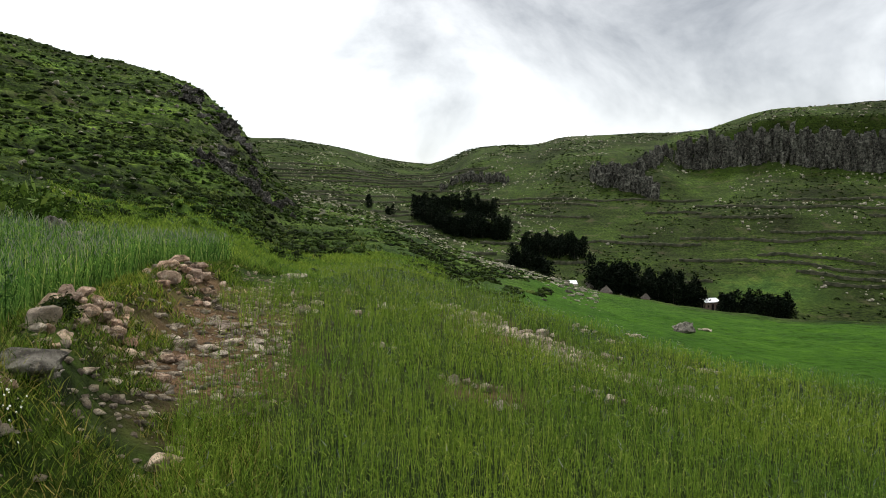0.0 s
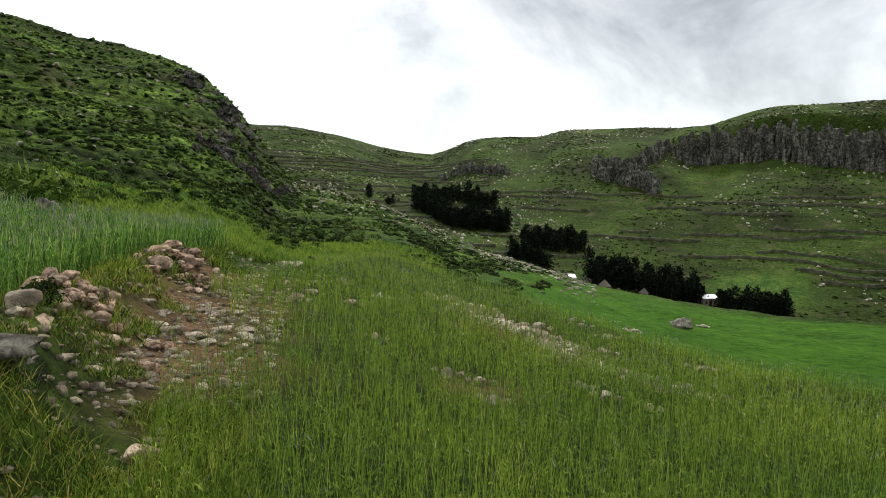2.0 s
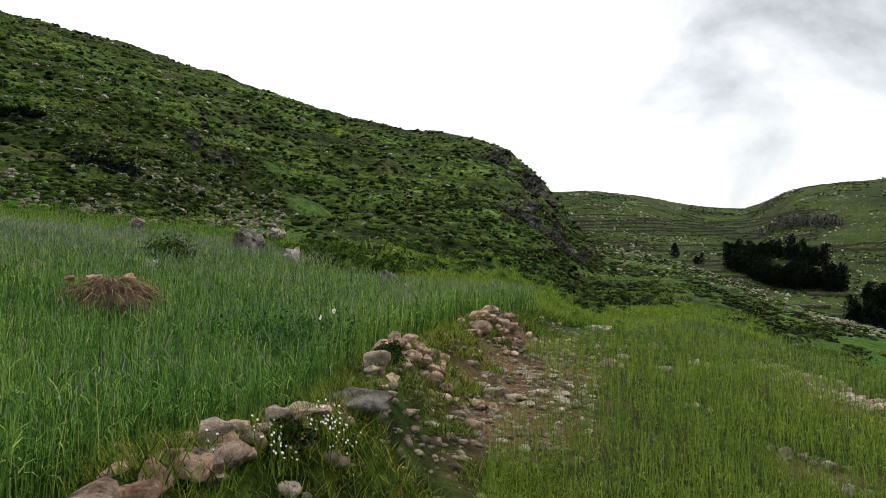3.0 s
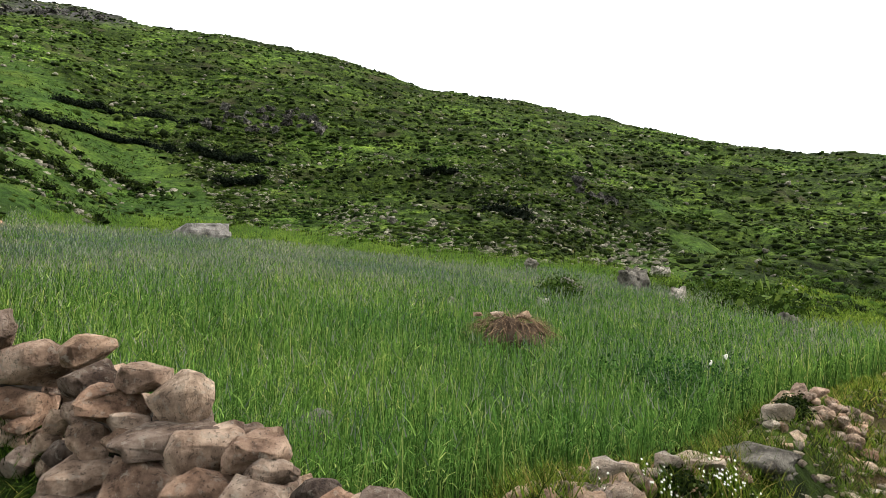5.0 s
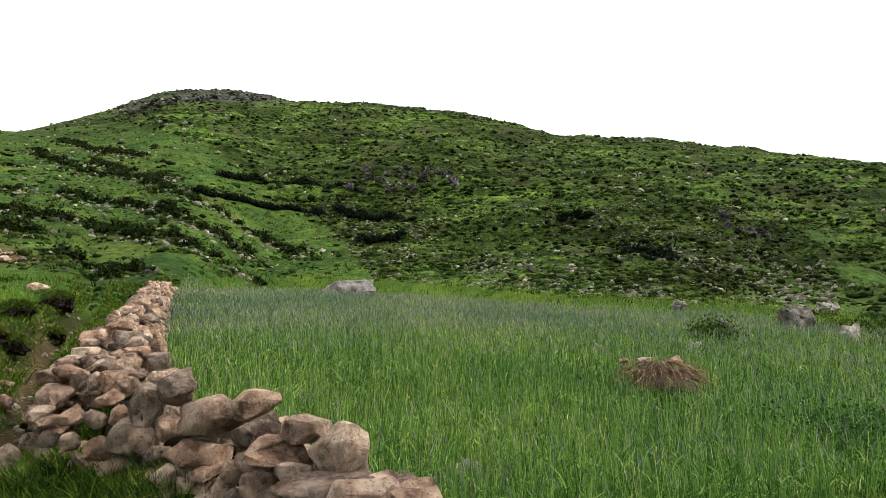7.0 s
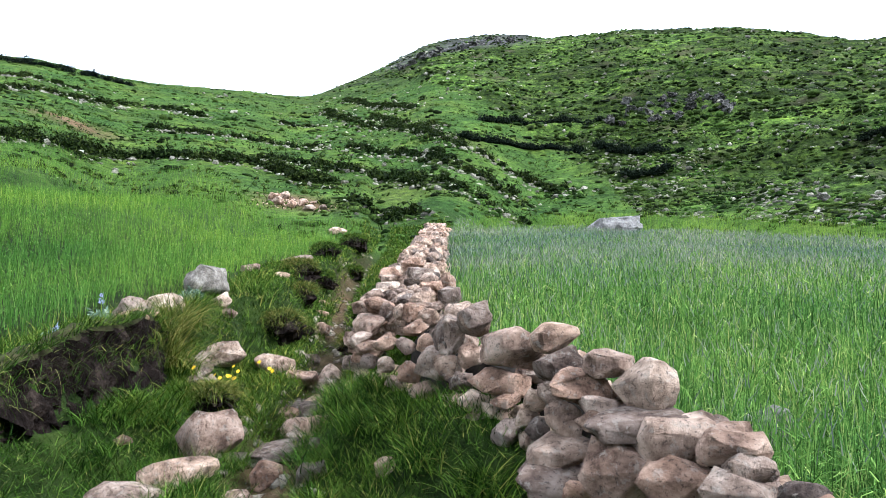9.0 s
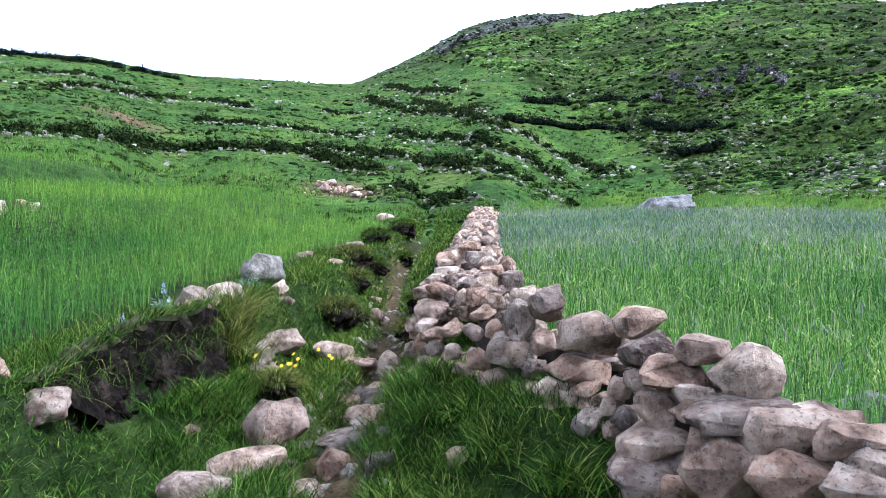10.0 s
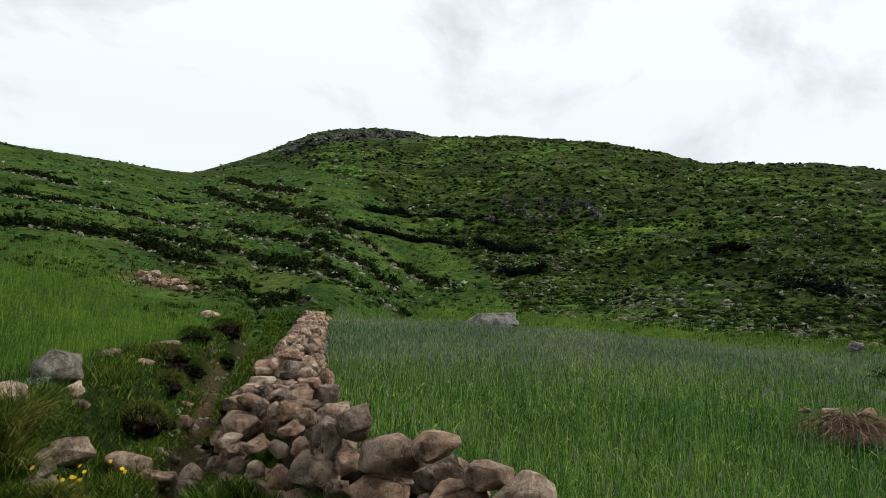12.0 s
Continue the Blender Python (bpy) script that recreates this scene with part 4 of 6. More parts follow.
RUN_STONES = [(-3.84, -0.16, 1.34, 0.11, 0.12, 89), (-3.71, -0.03, 1.39, 0.19, 0.22, 87), (-4.50, 0.03, 1.49, 0.21, 0.14, 87), (-3.57, 0.10, 1.48, 0.17, 0.17, 85), (-5.45, -0.15, 1.62, 0.23, 0.20, 89), (-6.24, -0.26, 1.79, 0.27, 0.13, 90), (-5.69, -0.42, 1.65, 0.21, 0.11, 92), (-5.81, -0.03, 1.70, 0.19, 0.19, 88), (-3.53, 0.02, 1.17, 0.13, 0.10, 86), (-5.21, -0.01, 1.59, 0.19, 0.17, 88), (-5.20, -0.36, 1.57, 0.19, 0.12, 92), (-6.02, -0.18, 1.74, 0.19, 0.13, 90), (-6.65, -0.33, 1.90, 0.25, 0.14, 91)]
wall = tagged(empty("dry_stone_wall", -3.5, 0.0, ground_at(-3.5, 0.0)), "dry stone wall of pinkish grey fieldstones, bending round the field", "wall", kind="structure")
for row in CORNER_STONES + NEAR_STONES + BEND_STONES + RUN_STONES:
    x, y, z, w, h, b = row
    part("stone", pick(w, h), wall, stone_pose(x, y, z, w * 0.93, h * 0.98, b, 0.9))
# the heart of the bend, behind and below the face
HEART = [(-1.95, 1.0, 0.98), (-2.2, 0.92, 1.05), (-2.55, 0.80, 1.18), (-2.85, 0.60, 1.26), (-3.2, 0.42, 1.30), (-3.6, 0.20, 1.38), (-4.1, -0.1, 1.42), (-4.7, -0.2, 1.47)]
for (xa, ya, ta), (xb, yb, tb) in zip(HEART, HEART[1:]):
    for k in range(18):
        u = random.random()
        x, y, top = xa + (xb - xa) * u + random.uniform(-0.10, 0.10), ya + (yb - ya) * u + random.uniform(0.06, 0.24), ta + (tb - ta) * u + 0.10
        lo = ground_at(x, y)
        w = random.uniform(0.12, 0.23)
        z = lo + (top - 0.14 - lo) * random.random() ** 0.8
        part("stone", random.choice(STONES), wall, stone_pose(x, y, min(z, top - 0.12), w, w * random.uniform(0.5, 0.8), random.uniform(0, 180)))
# added near-black sheet inside the wall: painted shade for the gaps between stones
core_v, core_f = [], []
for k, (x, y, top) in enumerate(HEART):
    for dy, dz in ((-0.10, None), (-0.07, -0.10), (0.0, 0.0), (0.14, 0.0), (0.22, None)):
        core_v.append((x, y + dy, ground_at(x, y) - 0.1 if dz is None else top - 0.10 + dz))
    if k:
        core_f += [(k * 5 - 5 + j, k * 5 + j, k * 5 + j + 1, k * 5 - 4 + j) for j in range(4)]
m_gap_shade = Nodes("wall_gap_shade", 0.97)
m_gap_shade = m_gap_shade.colour(m_gap_shade.ramp(m_gap_shade.noise(12.0, 5, 0.7), (0.35, (0.006, 0.005, 0.004)), (0.65, (0.030, 0.024, 0.019))))
part("hearting", mesh_arrays("hearting", core_v, core_f, m_gap_shade), wall, pose(0, 0, 0), "added dark sheet that paints the shade between the stones")
# the lower courses of its face
for (xa, ya, ta), (xb, yb, tb) in zip(HEART[1:], HEART[2:]):
    for k in range(9):
        u = random.random()
        x, y, top = xa + (xb - xa) * u + random.uniform(-0.08, 0.02), ya + (yb - ya) * u - random.uniform(0.12, 0.30), ta + (tb - ta) * u
        lo = ground_at(x, y)
        w = random.uniform(0.10, 0.19)
        part("stone", random.choice(STONES), wall, stone_pose(x, y, lo + max(top - 0.34 - lo, 0.04) * random.random(), w, w * random.uniform(0.5, 0.8), random.uniform(0, 180)))
# the low run towards the terrace edge
LOW_RUN = [(-2.0, 1.0, 0.92), (-2.2, 1.7, 0.84), (-2.36, 2.4, 0.84), (-2.28, 3.0, 0.80), (-2.36, 3.6, 0.82), (-2.7, 4.5, 0.80), (-3.02, 5.4, 0.86)]
for (xa, ya, ta), (xb, yb, tb) in zip(LOW_RUN, LOW_RUN[1:]):
    for k in range(11):
        u = random.random()
        x, y, top = xa + (xb - xa) * u + random.uniform(-0.15, 0.15), ya + (yb - ya) * u + random.uniform(-0.1, 0.1), ta + (tb - ta) * u
        w = random.uniform(0.10, 0.24)
        h = w * random.uniform(0.4, 0.7)
        lo = ground_at(x, y)
        part("stone", pick(w, h), wall, stone_pose(x, y, min(lo + random.uniform(0.0, 1.0) * max(top - lo, 0.05), top - h * 0.4), w, h, random.uniform(0, 180)))
# the straight run up the slope
far_p, far_s = [], []
s = -4.9
count = 0
while s > -34.0:
    yc = float(np.interp(s, *zip(*WALL_SOUTH)))
    base, top = -SLOPE * s + 0.15, -SLOPE * s + 0.88 - 0.35 * float(step(-21, -25, s)) + 0.06 * math.sin(s * 2.3)
    layer = 0
    zz = base
    while zz < top:
        half = 0.33 - 0.16 * (zz - base) / (top - base)
        for off in ((-half, 0.0, half) if zz > top - 0.22 else (-half, half)):
            w = random.uniform(0.12, 0.25)
            h = w * random.uniform(0.45, 0.8)
            x, y = s + random.uniform(-0.07, 0.07), yc + off + random.uniform(-0.06, 0.06)
            z = zz + random.uniform(-0.02, 0.05)
            if s > -6.9:
                part("stone", pick(w, h), wall, stone_pose(x, y, z, w, h, 90 + random.uniform(-40, 40)))
            else:
                far_p.append((x, y, z))
                far_s.append(w * 1.25)
        zz += 0.115
    s -= random.uniform(0.14, 0.20)
far_run = part("stone_run", mesh_arrays("stone_run", *stone_cloud(np.array(far_p), np.array(far_s), (0.55, 0.9)), m_run), wall, pose(0, 0, 0), "jumbled courses of the distant wall")
far_run["kind"] = "stuff"


def loose(name, rows, label, category, group, sink=0.2, flat=None, mat=None):
    """Separate stones that lie on the ground: x, y, width, height, bearing of their broad side."""
    for x, y, w, h, b in rows:
        g = ground_at(x, y)
        me = random.choice(mat) if mat else pick(w, h)
        ob = new(name, me)
        ob.matrix_basis = stone_pose(x, y, g + h * (0.5 - sink), w, h, b)
        tagged(ob, label, category, group)


loose("slab", [(-2.34, 3.20, 0.36, 0.08, 37), (-2.22, 3.60, 0.44, 0.15, 34), (-2.26, 3.16, 0.25, 0.07, 36), (-2.2, 3.69, 0.27, 0.06, 32)], "weathered grey slab tipped on the terrace edge", "rock", "terrace slabs", 0.05, None, [stone_mesh("slab", 81, m_grey_rock, 2, 0.95, 0.8, 0.05), stone_mesh("slab", 84, m_pale_rock, 2, 0.95, 0.8, 0.05)])
loose("stone", [(-2.32, 2.53, 0.18, 0.13, 44), (-2.31, 2.66, 0.13, 0.1, 42), (-2.25, 2.67, 0.11, 0.08, 42), (-2.27, 2.54, 0.14, 0.1, 44), (-2.21, 2.7, 0.07, 0.1, 41), (-2.24, 2.45, 0.11, 0.09, 44), (-2.2, 2.57, 0.14, 0.07, 42), (-2.17, 2.38, 0.13, 0.07, 44), (-2.28, 2.81, 0.1, 0.06, 40), (-2.29, 2.71, 0.11, 0.05, 41), (-2.28, 2.87, 0.09, 0.08, 39), (-2.28, 2.91, 0.14, 0.13, 39), (-2.27, 2.92, 0.08, 0.07, 39), (-2.26, 2.96, 0.11, 0.1, 38), (-2.26, 3.01, 0.1, 0.08, 38), (-2.29, 2.79, 0.15, 0.05, 41), (-2.04, 2.7, 0.12, 0.09, 39), (-2.0, 2.79, 0.05, 0.04, 37), (-1.55, 3.77, 0.22, 0.09, 23), (-2.24, 3.1, 0.08, 0.05, 37), (-2.21, 3.18, 0.11, 0.06, 36), (-2.23, 3.32, 0.08, 0.07, 35), (-2.64, 4.44, 0.11, 0.07, 32), (-2.76, 4.73, 0.22, 0.13, 31), (-2.45, 4.29, 0.08, 0.05, 31), (-1.93, 2.88, 0.1, 0.05, 35)], "pale lichen-spotted fieldstone lying among weeds", "stone", "terrace edge stones", 0.1, None, STONES[:5] + PALES)
loose("stone", [(-2.54, 6.69, 0.26, 0.09, 21), (-2.63, 8.02, 0.31, 0.07, 18), (-2.48, 7.89, 0.27, 0.1, 18), (-2.32, 8.18, 0.18, 0.08, 16), (-2.24, 5.83, 0.07, 0.08, 22), (-2.31, 4.78, 0.11, 0.06, 27), (-2.38, 5.17, 0.19, 0.05, 25), (-2.27, 6.61, 0.23, 0.09, 19), (-2.18, 7.05, 0.22, 0.08, 18), (-1.9, 6.93, 0.18, 0.08, 16), (-2.84, 7.83, 0.14, 0.08, 20), (-2.12, 6.49, 0.17, 0.07, 19), (-2.23, 5.43, 0.1, 0.05, 23), (-1.99, 7.26, 0.25, 0.09, 16), (-2.72, 6.83, 0.18, 0.07, 22), (-2.95, 13.6, 0.55, 0.18, 12)], "flat pale stone lying on bare brown soil", "stone", "stones on bare soil", 0.3, None, PALES)
loose("stone", [(x + dx, y + dy, w * f, h * f * 0.9, b + dx * 400) for x, y, w, h, b in BARLEY_STONES for dx, dy, f in ((0, 0, 0.62), (0.14, 0.06, 0.38), (-0.11, 0.10, 0.34))],
      "small white stone showing above the barley", "stone", "stones in the barley", 0.2, None, PALES)
loose("stone", [(x + dx, y + dy, w * f, h * f * 0.9, b + dx * 400) for x, y, w, h, b in EDGE_STONES for dx, dy, f in ((0, 0, 0.72), (0.20, 0.12, 0.45), (-0.17, 0.16, 0.40))], "pale stone on the lower terrace's edge", "stone", "lower edge stones", 0.2, None, PALES)
loose("boulder", [(8.38, 23.55, 0.82, 0.42, -20)], "dark flat-topped boulder standing in the bright meadow", "boulder", "", 0.1, None, GREYS)
edge_boulder = tagged(new("boulder", stone_mesh("boulder", 67, rock_material("edge_boulder", (0.22, 0.205, 0.185), (0.40, 0.375, 0.34), (0.58, 0.55, 0.50), "each", 0.5, False), 2, 0.5, 0.8, 0.07)), "large pale smooth boulder at the wheat field's far edge", "boulder")
edge_boulder.matrix_basis = Matrix.Translation((-27.6, 6.85, ground_at(-27.6, 6.85) + 0.42)) @ Matrix.Rotation(radians(24), 4, Vector((0.24, 0.97, 0))) @ pose(0, 0, 0, 0, 0, 75) @ Matrix.Diagonal((2.5, 2.0, 1.15, 1))
loose("boulder", [(-3.87, 1.63, 0.46, 0.46, 68)], "grey rock half hidden by wheat stalks", "boulder", "", 0.1, None, [stone_mesh("boulder", 153, rock_material("hidden_rock", (0.05, 0.048, 0.044), (0.12, 0.115, 0.105), (0.20, 0.19, 0.175), "each", 1.0, False), 2, 0.4, 0.85, 0.08)])
loose("rock", [(-9.91, 9.63, 0.48, 0.78, 46), (-8.54, 7.73, 0.34, 0.56, 48), (-8.61, 6.02, 0.26, 0.52, 55), (-12.2, 14.2, 0.85, 1.0, 41), (-9.57, 12.6, 0.50, 0.75, 37), (-7.35, 9.52, 0.46, 0.48, 38), (-6.67, 11.78, 0.42, 0.62, 30), (-5.71, 10.59, 0.42, 0.52, 29), (-17.1, 21.4, 0.8, 0.5, 39), (-18.2, 15.9, 0.55, 0.55, 49), (-29.6, 16.7, 0.6, 0.45, 61), (-11.1, 20.5, 0.75, 0.45, 29)], "weathered grey rock rising from the crop", "rock", "field rocks", 0.02, None, GREYS)
loose("stone", [(-6.45, -2.62, 0.26, 0.15, 112), (-5.45, -2.34, 0.17, 0.13, 115), (-7.02, -2.28, 0.19, 0.20, 107), (-6.93, -2.20, 0.2, 0.1, 107), (-10.2, -2.88, 0.3, 0.14, 104), (-12.4, -2.65, 0.62, 0.12, 101), (-9.7, -2.3, 0.26, 0.14, 103), (-22.0, -3.35, 0.6, 0.3, 98)], "pale flat stone lying on the grassy terrace bank", "stone", "bank stones", 0.2)
loose("boulder", [(-7.35, -2.55, 0.48, 0.36, 108)], "flat-topped grey boulder on the field bank", "boulder", "", 0.1, None, [stone_mesh("boulder", 151, rock_material("boulder_rock", (0.08, 0.070, 0.058), (0.19, 0.168, 0.140), (0.36, 0.325, 0.275), "each", 1.0, False), 2, 0.85, 0.85, 0.05)])
loose("rock", [(-6.35, -2.05, 0.38, 0.24, 107), (-5.8, -2.10, 0.28, 0.28, 109), (-5.64, -1.92, 0.20, 0.24, 108), (-5.5, -1.98, 0.2, 0.14, 109), (-4.5, -1.55, 0.40, 0.36, 108), (-4.02, -1.56, 0.42, 0.20, 109), (-4.27, -2.0, 0.13, 0.07, 114), (-3.43, -1.83, 0.22, 0.11, 117)],
      "rough pink and grey rock beside the gully", "rock", "gully rocks", 0.2)
loose("rock", [(-5.85, -1.18, 0.72, 0.15, 100), (-6.55, -1.62, 0.40, 0.20, 101), (-3.75, -1.72, 0.42, 0.22, 110), (-6.42, -1.36, 0.34, 0.17, 101), (-5.37, -1.13, 0.46, 0.16, 100), (-4.80, -1.12, 0.52, 0.15, 102), (-5.08, -1.02, 0.30, 0.13, 100), (-5.9, -1.08, 0.27, 0.19, 99), (-6.94, -1.17, 0.25, 0.22, 99), (-6.5, -1.12, 0.26, 0.17, 99), (-4.56, -0.85, 0.26, 0.12, 99), (-4.25, -1.12, 0.2, 0.2, 103), (-3.84, -0.77, 0.18, 0.13, 99), (-3.95, -1.2, 0.24, 0.14, 103), (-7.5, -1.45, 0.2, 0.14, 98), (-8.85, -1.62, 0.3, 0.2, 99), (-10.93, -1.93, 0.23, 0.12, 99), (-5.62, -1.3, 0.2, 0.1, 100), (-10.1, -1.8, 0.22, 0.14, 99), (-3.54, -0.35, 0.12, 0.11, 92)], "worn pinkish stepping rock in the gully path", "rock", "path rocks", 0.3)


def rubble_pile(rows, x0, y0, label, extra, spread):
    pile = tagged(empty("stone_pile", x0, y0, ground_at(x0, y0)), label, "stone pile")
    for x, y, w, h, b in rows:
        w, h = w * 0.8, h * 0.85
        part("stone", pick(w, h), pile, stone_pose(x, y, ground_at(x, y) + h * 0.3 + random.uniform(0.0, 0.06), w, h, b))
    for k in range(extra):
        x, y = x0 + random.gauss(0, spread), y0 + random.gauss(0, spread)
        w = random.uniform(0.06, 0.16)
        part("stone", random.choice(STONES), pile, stone_pose(x, y, ground_at(x, y) + w * 0.2 + 0.16 * max(0.0, 1 - math.hypot(x - x0, y - y0) / spread / 1.2), w, w * 0.6, random.uniform(0, 180)))
    return pile


rubble_pile([(-3.18, 5.55, 0.26, 0.16, 31), (-3.22, 5.85, 0.19, 0.18, 30), (-3.14, 5.91, 0.14, 0.14, 29), (-3.06, 6.02, 0.16, 0.15, 28), (-2.91, 5.35, 0.2, 0.12, 29), (-2.93, 5.62, 0.19, 0.12, 28), (-2.97, 5.98, 0.16, 0.13, 27), (-3.04, 6.33, 0.17, 0.15, 26), (-3.01, 6.5, 0.16, 0.14, 25), (-2.73, 4.81, 0.11, 0.11, 30), (-2.6, 4.51, 0.09, 0.08, 31), (-2.9, 6.16, 0.17, 0.11, 26), (-2.89, 5.84, 0.18, 0.11, 27)], -3.00, 5.78, "heap of pinkish rubble slumped from the terrace edge", 70, 0.30)
rubble_pile([(-3.79, 9.37, 0.33, 0.16, 22), (-3.9, 10.1, 0.4, 0.14, 21), (-3.53, 8.83, 0.39, 0.22, 22), (-3.59, 9.73, 0.47, 0.3, 21), (-3.38, 8.19, 0.29, 0.13, 23), (-3.75, 10.57, 0.28, 0.13, 20), (-3.53, 10.2, 0.19, 0.18, 19), (-3.4, 9.12, 0.24, 0.11, 21)],
            -3.61, 9.51, "grey boulders and rubble heaped at the field corner", 60, 0.42)
rubble_pile([(-28.6, -6.9, 0.8, 0.45, 101), (-28.2, -6.2, 0.6, 0.4, 101), (-28.0, -5.4, 0.6, 0.35, 101), (-29.5, -7.2, 0.7, 0.45, 101), (-29.0, -5.9, 0.5, 0.4, 101), (-30.2, -6.9, 0.6, 0.4, 101), (-28.3, -4.9, 0.4, 0.3, 101)], -29.2, -6.2, "pink scree spilling below the upper terrace", 110, 0.85)

# a half-buried row of stones across the left field
loose("stone", FIELD_ROW, "weathered stone of a low row crossing the young wheat", "stone", "field row stones", 0.1, None, STONES)

# small rubble
rub = scatter(8000, -4.2, -0.6, 2.6, 13.5, lambda x, y: (inside_main(x, y) < 0.1) & (inside_main(x, y) > -1.5 - 0.3 * (y > 5)) & (np.random.rand(len(x)) < 0.10 + 1.2 * np.exp(-((x + 2.15) ** 2 / 0.5 + (y - 6.3) ** 2 / 5.0)) + 0.8 * np.exp(-((x + 2.8) ** 2 / 0.5 + (y - 9.8) ** 2 / 4.0))))
stuff("rubble", stone_cloud(rub, 0.025 + 0.15 * np.random.rand(len(rub)) ** 2.6, (0.3, 0.6)), m_rock_mix, "scattered pebbles and broken stone on bare soil", "rubble")
low_r = scatter(5000, -0.2, 4.5, 7.5, 12.8, lambda x, y: np.abs(x - 0.55 - (11.6 - y) * 0.52 + 0.2 * np.sin(y * 3)) < 0.55 * np.random.rand(len(x)))
stuff("edge_rubble", stone_cloud(low_r, 0.05 + 0.2 * np.random.rand(len(low_r)) ** 2), m_rock_mix, "band of pale rubble along the lower field's edge", "rubble")
gul = scatter(3000, -20, -3, -2.6, -0.5, lambda x, y: (np.abs(path_gap(x, y)) < 0.35) & thinned(x, y, 5, 1.2))
stuff("gully_rubble", stone_cloud(gul, 0.03 + 0.12 * np.random.rand(len(gul)) ** 2), m_rock_mix, "pebbles along the worn gully path", "rubble")


def onhill(x, y, low=12.0, high=141.0):
    b = bearing(x, y)
    return (b > low) & (b < high) & (foot_gap(x, y) < -0.3 - 3.9 * ((b > 36) & (b < 92)) - (7.0 + 9.0 * step(26, 20, b)) * step(-2, 4, b) * (b <= 36) * (0.7 + 0.5 * ripple(x, y, 3.0, 2, 4.4))) & (ledge(x, y) < 0.4) & (np.hypot(x, y) < np.interp(b, *T_CREST) + 3)


hs = scatter(56000, -200, 10, -110, 130, lambda x, y: onhill(x, y, 2) & (ripple(x, y, 9, 3, 3.3) > -0.15 + 0.3 * (bearing(x, y) < 14) + 0.35 * (terraced(np.hypot(x, y), bearing(x, y)) > 0.5)) & thinned(x, y, 26, 1.0))
stuff("hillside_stones", stone_cloud(hs, 0.10 + 0.45 * np.random.rand(len(hs)) ** 3 * np.clip(np.hypot(hs[:, 0], hs[:, 1]) / 40, 0.6, 2.0)), m_hillrock, "grey stones strewn over the hillside", "stones")

scree = scatter(210000, -75, 0, -45, 60, lambda x, y: onhill(x, y, 38, 130) & (np.hypot(x, y) < 88) & (ripple(x, y, 7, 3, 6.3) > -0.12 + 0.012 * (np.hypot(x, y) - 40) + 0.9 * (terraced(np.hypot(x, y), bearing(x, y)) > 0.5)) & thinned(x, y, 24, 1.6))
stuff("scree", stone_cloud(scree, 0.10 + 0.34 * np.random.rand(len(scree)) ** 2.2, (0.35, 0.7)), m_hillrock, "pale scree of small stones along the hill's foot", "stones")

def spur_share(x, y):
    b, r = bearing(x, y), np.hypot(x, y)
    below = np.interp(b, *T_CREST) - r
    return (b > -13) & (b < 13) & (below > -1) & (foot_gap(x, y) < -3) & (np.random.rand(len(x)) < np.exp(-(below / 15) ** 2) * np.clip(0.55 + 1.1 * ripple(x, y, 6, 3, 2.2), 0.05, 1))


sp = scatter(26000, -18, 18, 18, 95, spur_share)
stuff("spur_stones", stone_cloud(sp, 0.12 + 0.50 * np.random.rand(len(sp)) ** 2.5, (0.4, 0.7)), m_hillrock, "brown scree on the crest of the spur", "stones")

# outcrops of bedrock on the hills
CRAG_AT = [(-15.0, 50.0, 3.4, 3.2, 16), (-13.6, 49.0, 2.6, 2.4, 14), (-16.6, 53.0, 3.0, 2.4, 18), (-19.0, 62.0, 4.0, 2.6, 17), (-24.0, 74.0, 5.0, 3.0, 18), (-28.0, 82.0, 5.0, 3.0, 19), (-32.5, 90.0, 5.0, 2.6, 20),
           (-66.0, 18.0, 3.2, 2.2, 75), (-69.0, 22.5, 3.4, 2.4, 72), (-63.5, 26.0, 3.4, 2.2, 68), (-71.0, 28.0, 3.0, 1.8, 69), (-36.0, 38.5, 2.6, 2.0, 43)]
CRAG_AT += [(-165 + 4 * k, 10 - 5.5 * k, 6.5, 3.0, 88) for k in range(-1, 4)]
m_crag = rock_material("crag_rock", (0.026, 0.026, 0.024), (0.062, 0.060, 0.055), (0.13, 0.125, 0.115), "each", 0.3, False)
CRAGS = [stone_mesh("crag", 90 + k, m_crag, 2, 0.6, 0.9, 0.24) for k in range(6)]
for k, (x, y, w, h, b) in enumerate(CRAG_AT):
    crag = tagged(empty("rock_outcrop", x, y, ground_at(x, y)), "craggy grey bedrock breaking out of the green slope", "rock outcrop", "hill crags")
    for j in range(16):
        f = random.uniform(0.18, 0.55)
        px, py = x + random.gauss(0, 0.42) * w, y + random.gauss(0, 0.42) * w
        part("rock", CRAGS[(k + j) % 6], crag, Matrix.LocRotScale((px, py, ground_at(px, py) + h * f * 0.1), Euler((radians(random.uniform(-15, 15)), radians(random.uniform(-15, 15)), random.uniform(0, 6.28))), (w * f * 0.8, w * f * 0.7, h * f)))


# ---- shrubs and hedges ----
def shrubs(name, points, radius, leaves, size, label, material=None, flat=0.5):
    n = len(points)
    rad = radius * (0.5 + 0.9 * np.random.rand(n))
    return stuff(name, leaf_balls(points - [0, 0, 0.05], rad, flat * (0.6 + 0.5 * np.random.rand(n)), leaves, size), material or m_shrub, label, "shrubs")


def cushions(name, points, size, label):
    n = len(points)
    return stuff(name, stone_cloud(points, size * (0.4 + 1.0 * np.random.rand(n) ** 1.5), (0.35, 0.7)), m_cushion, label, "shrubs", True)


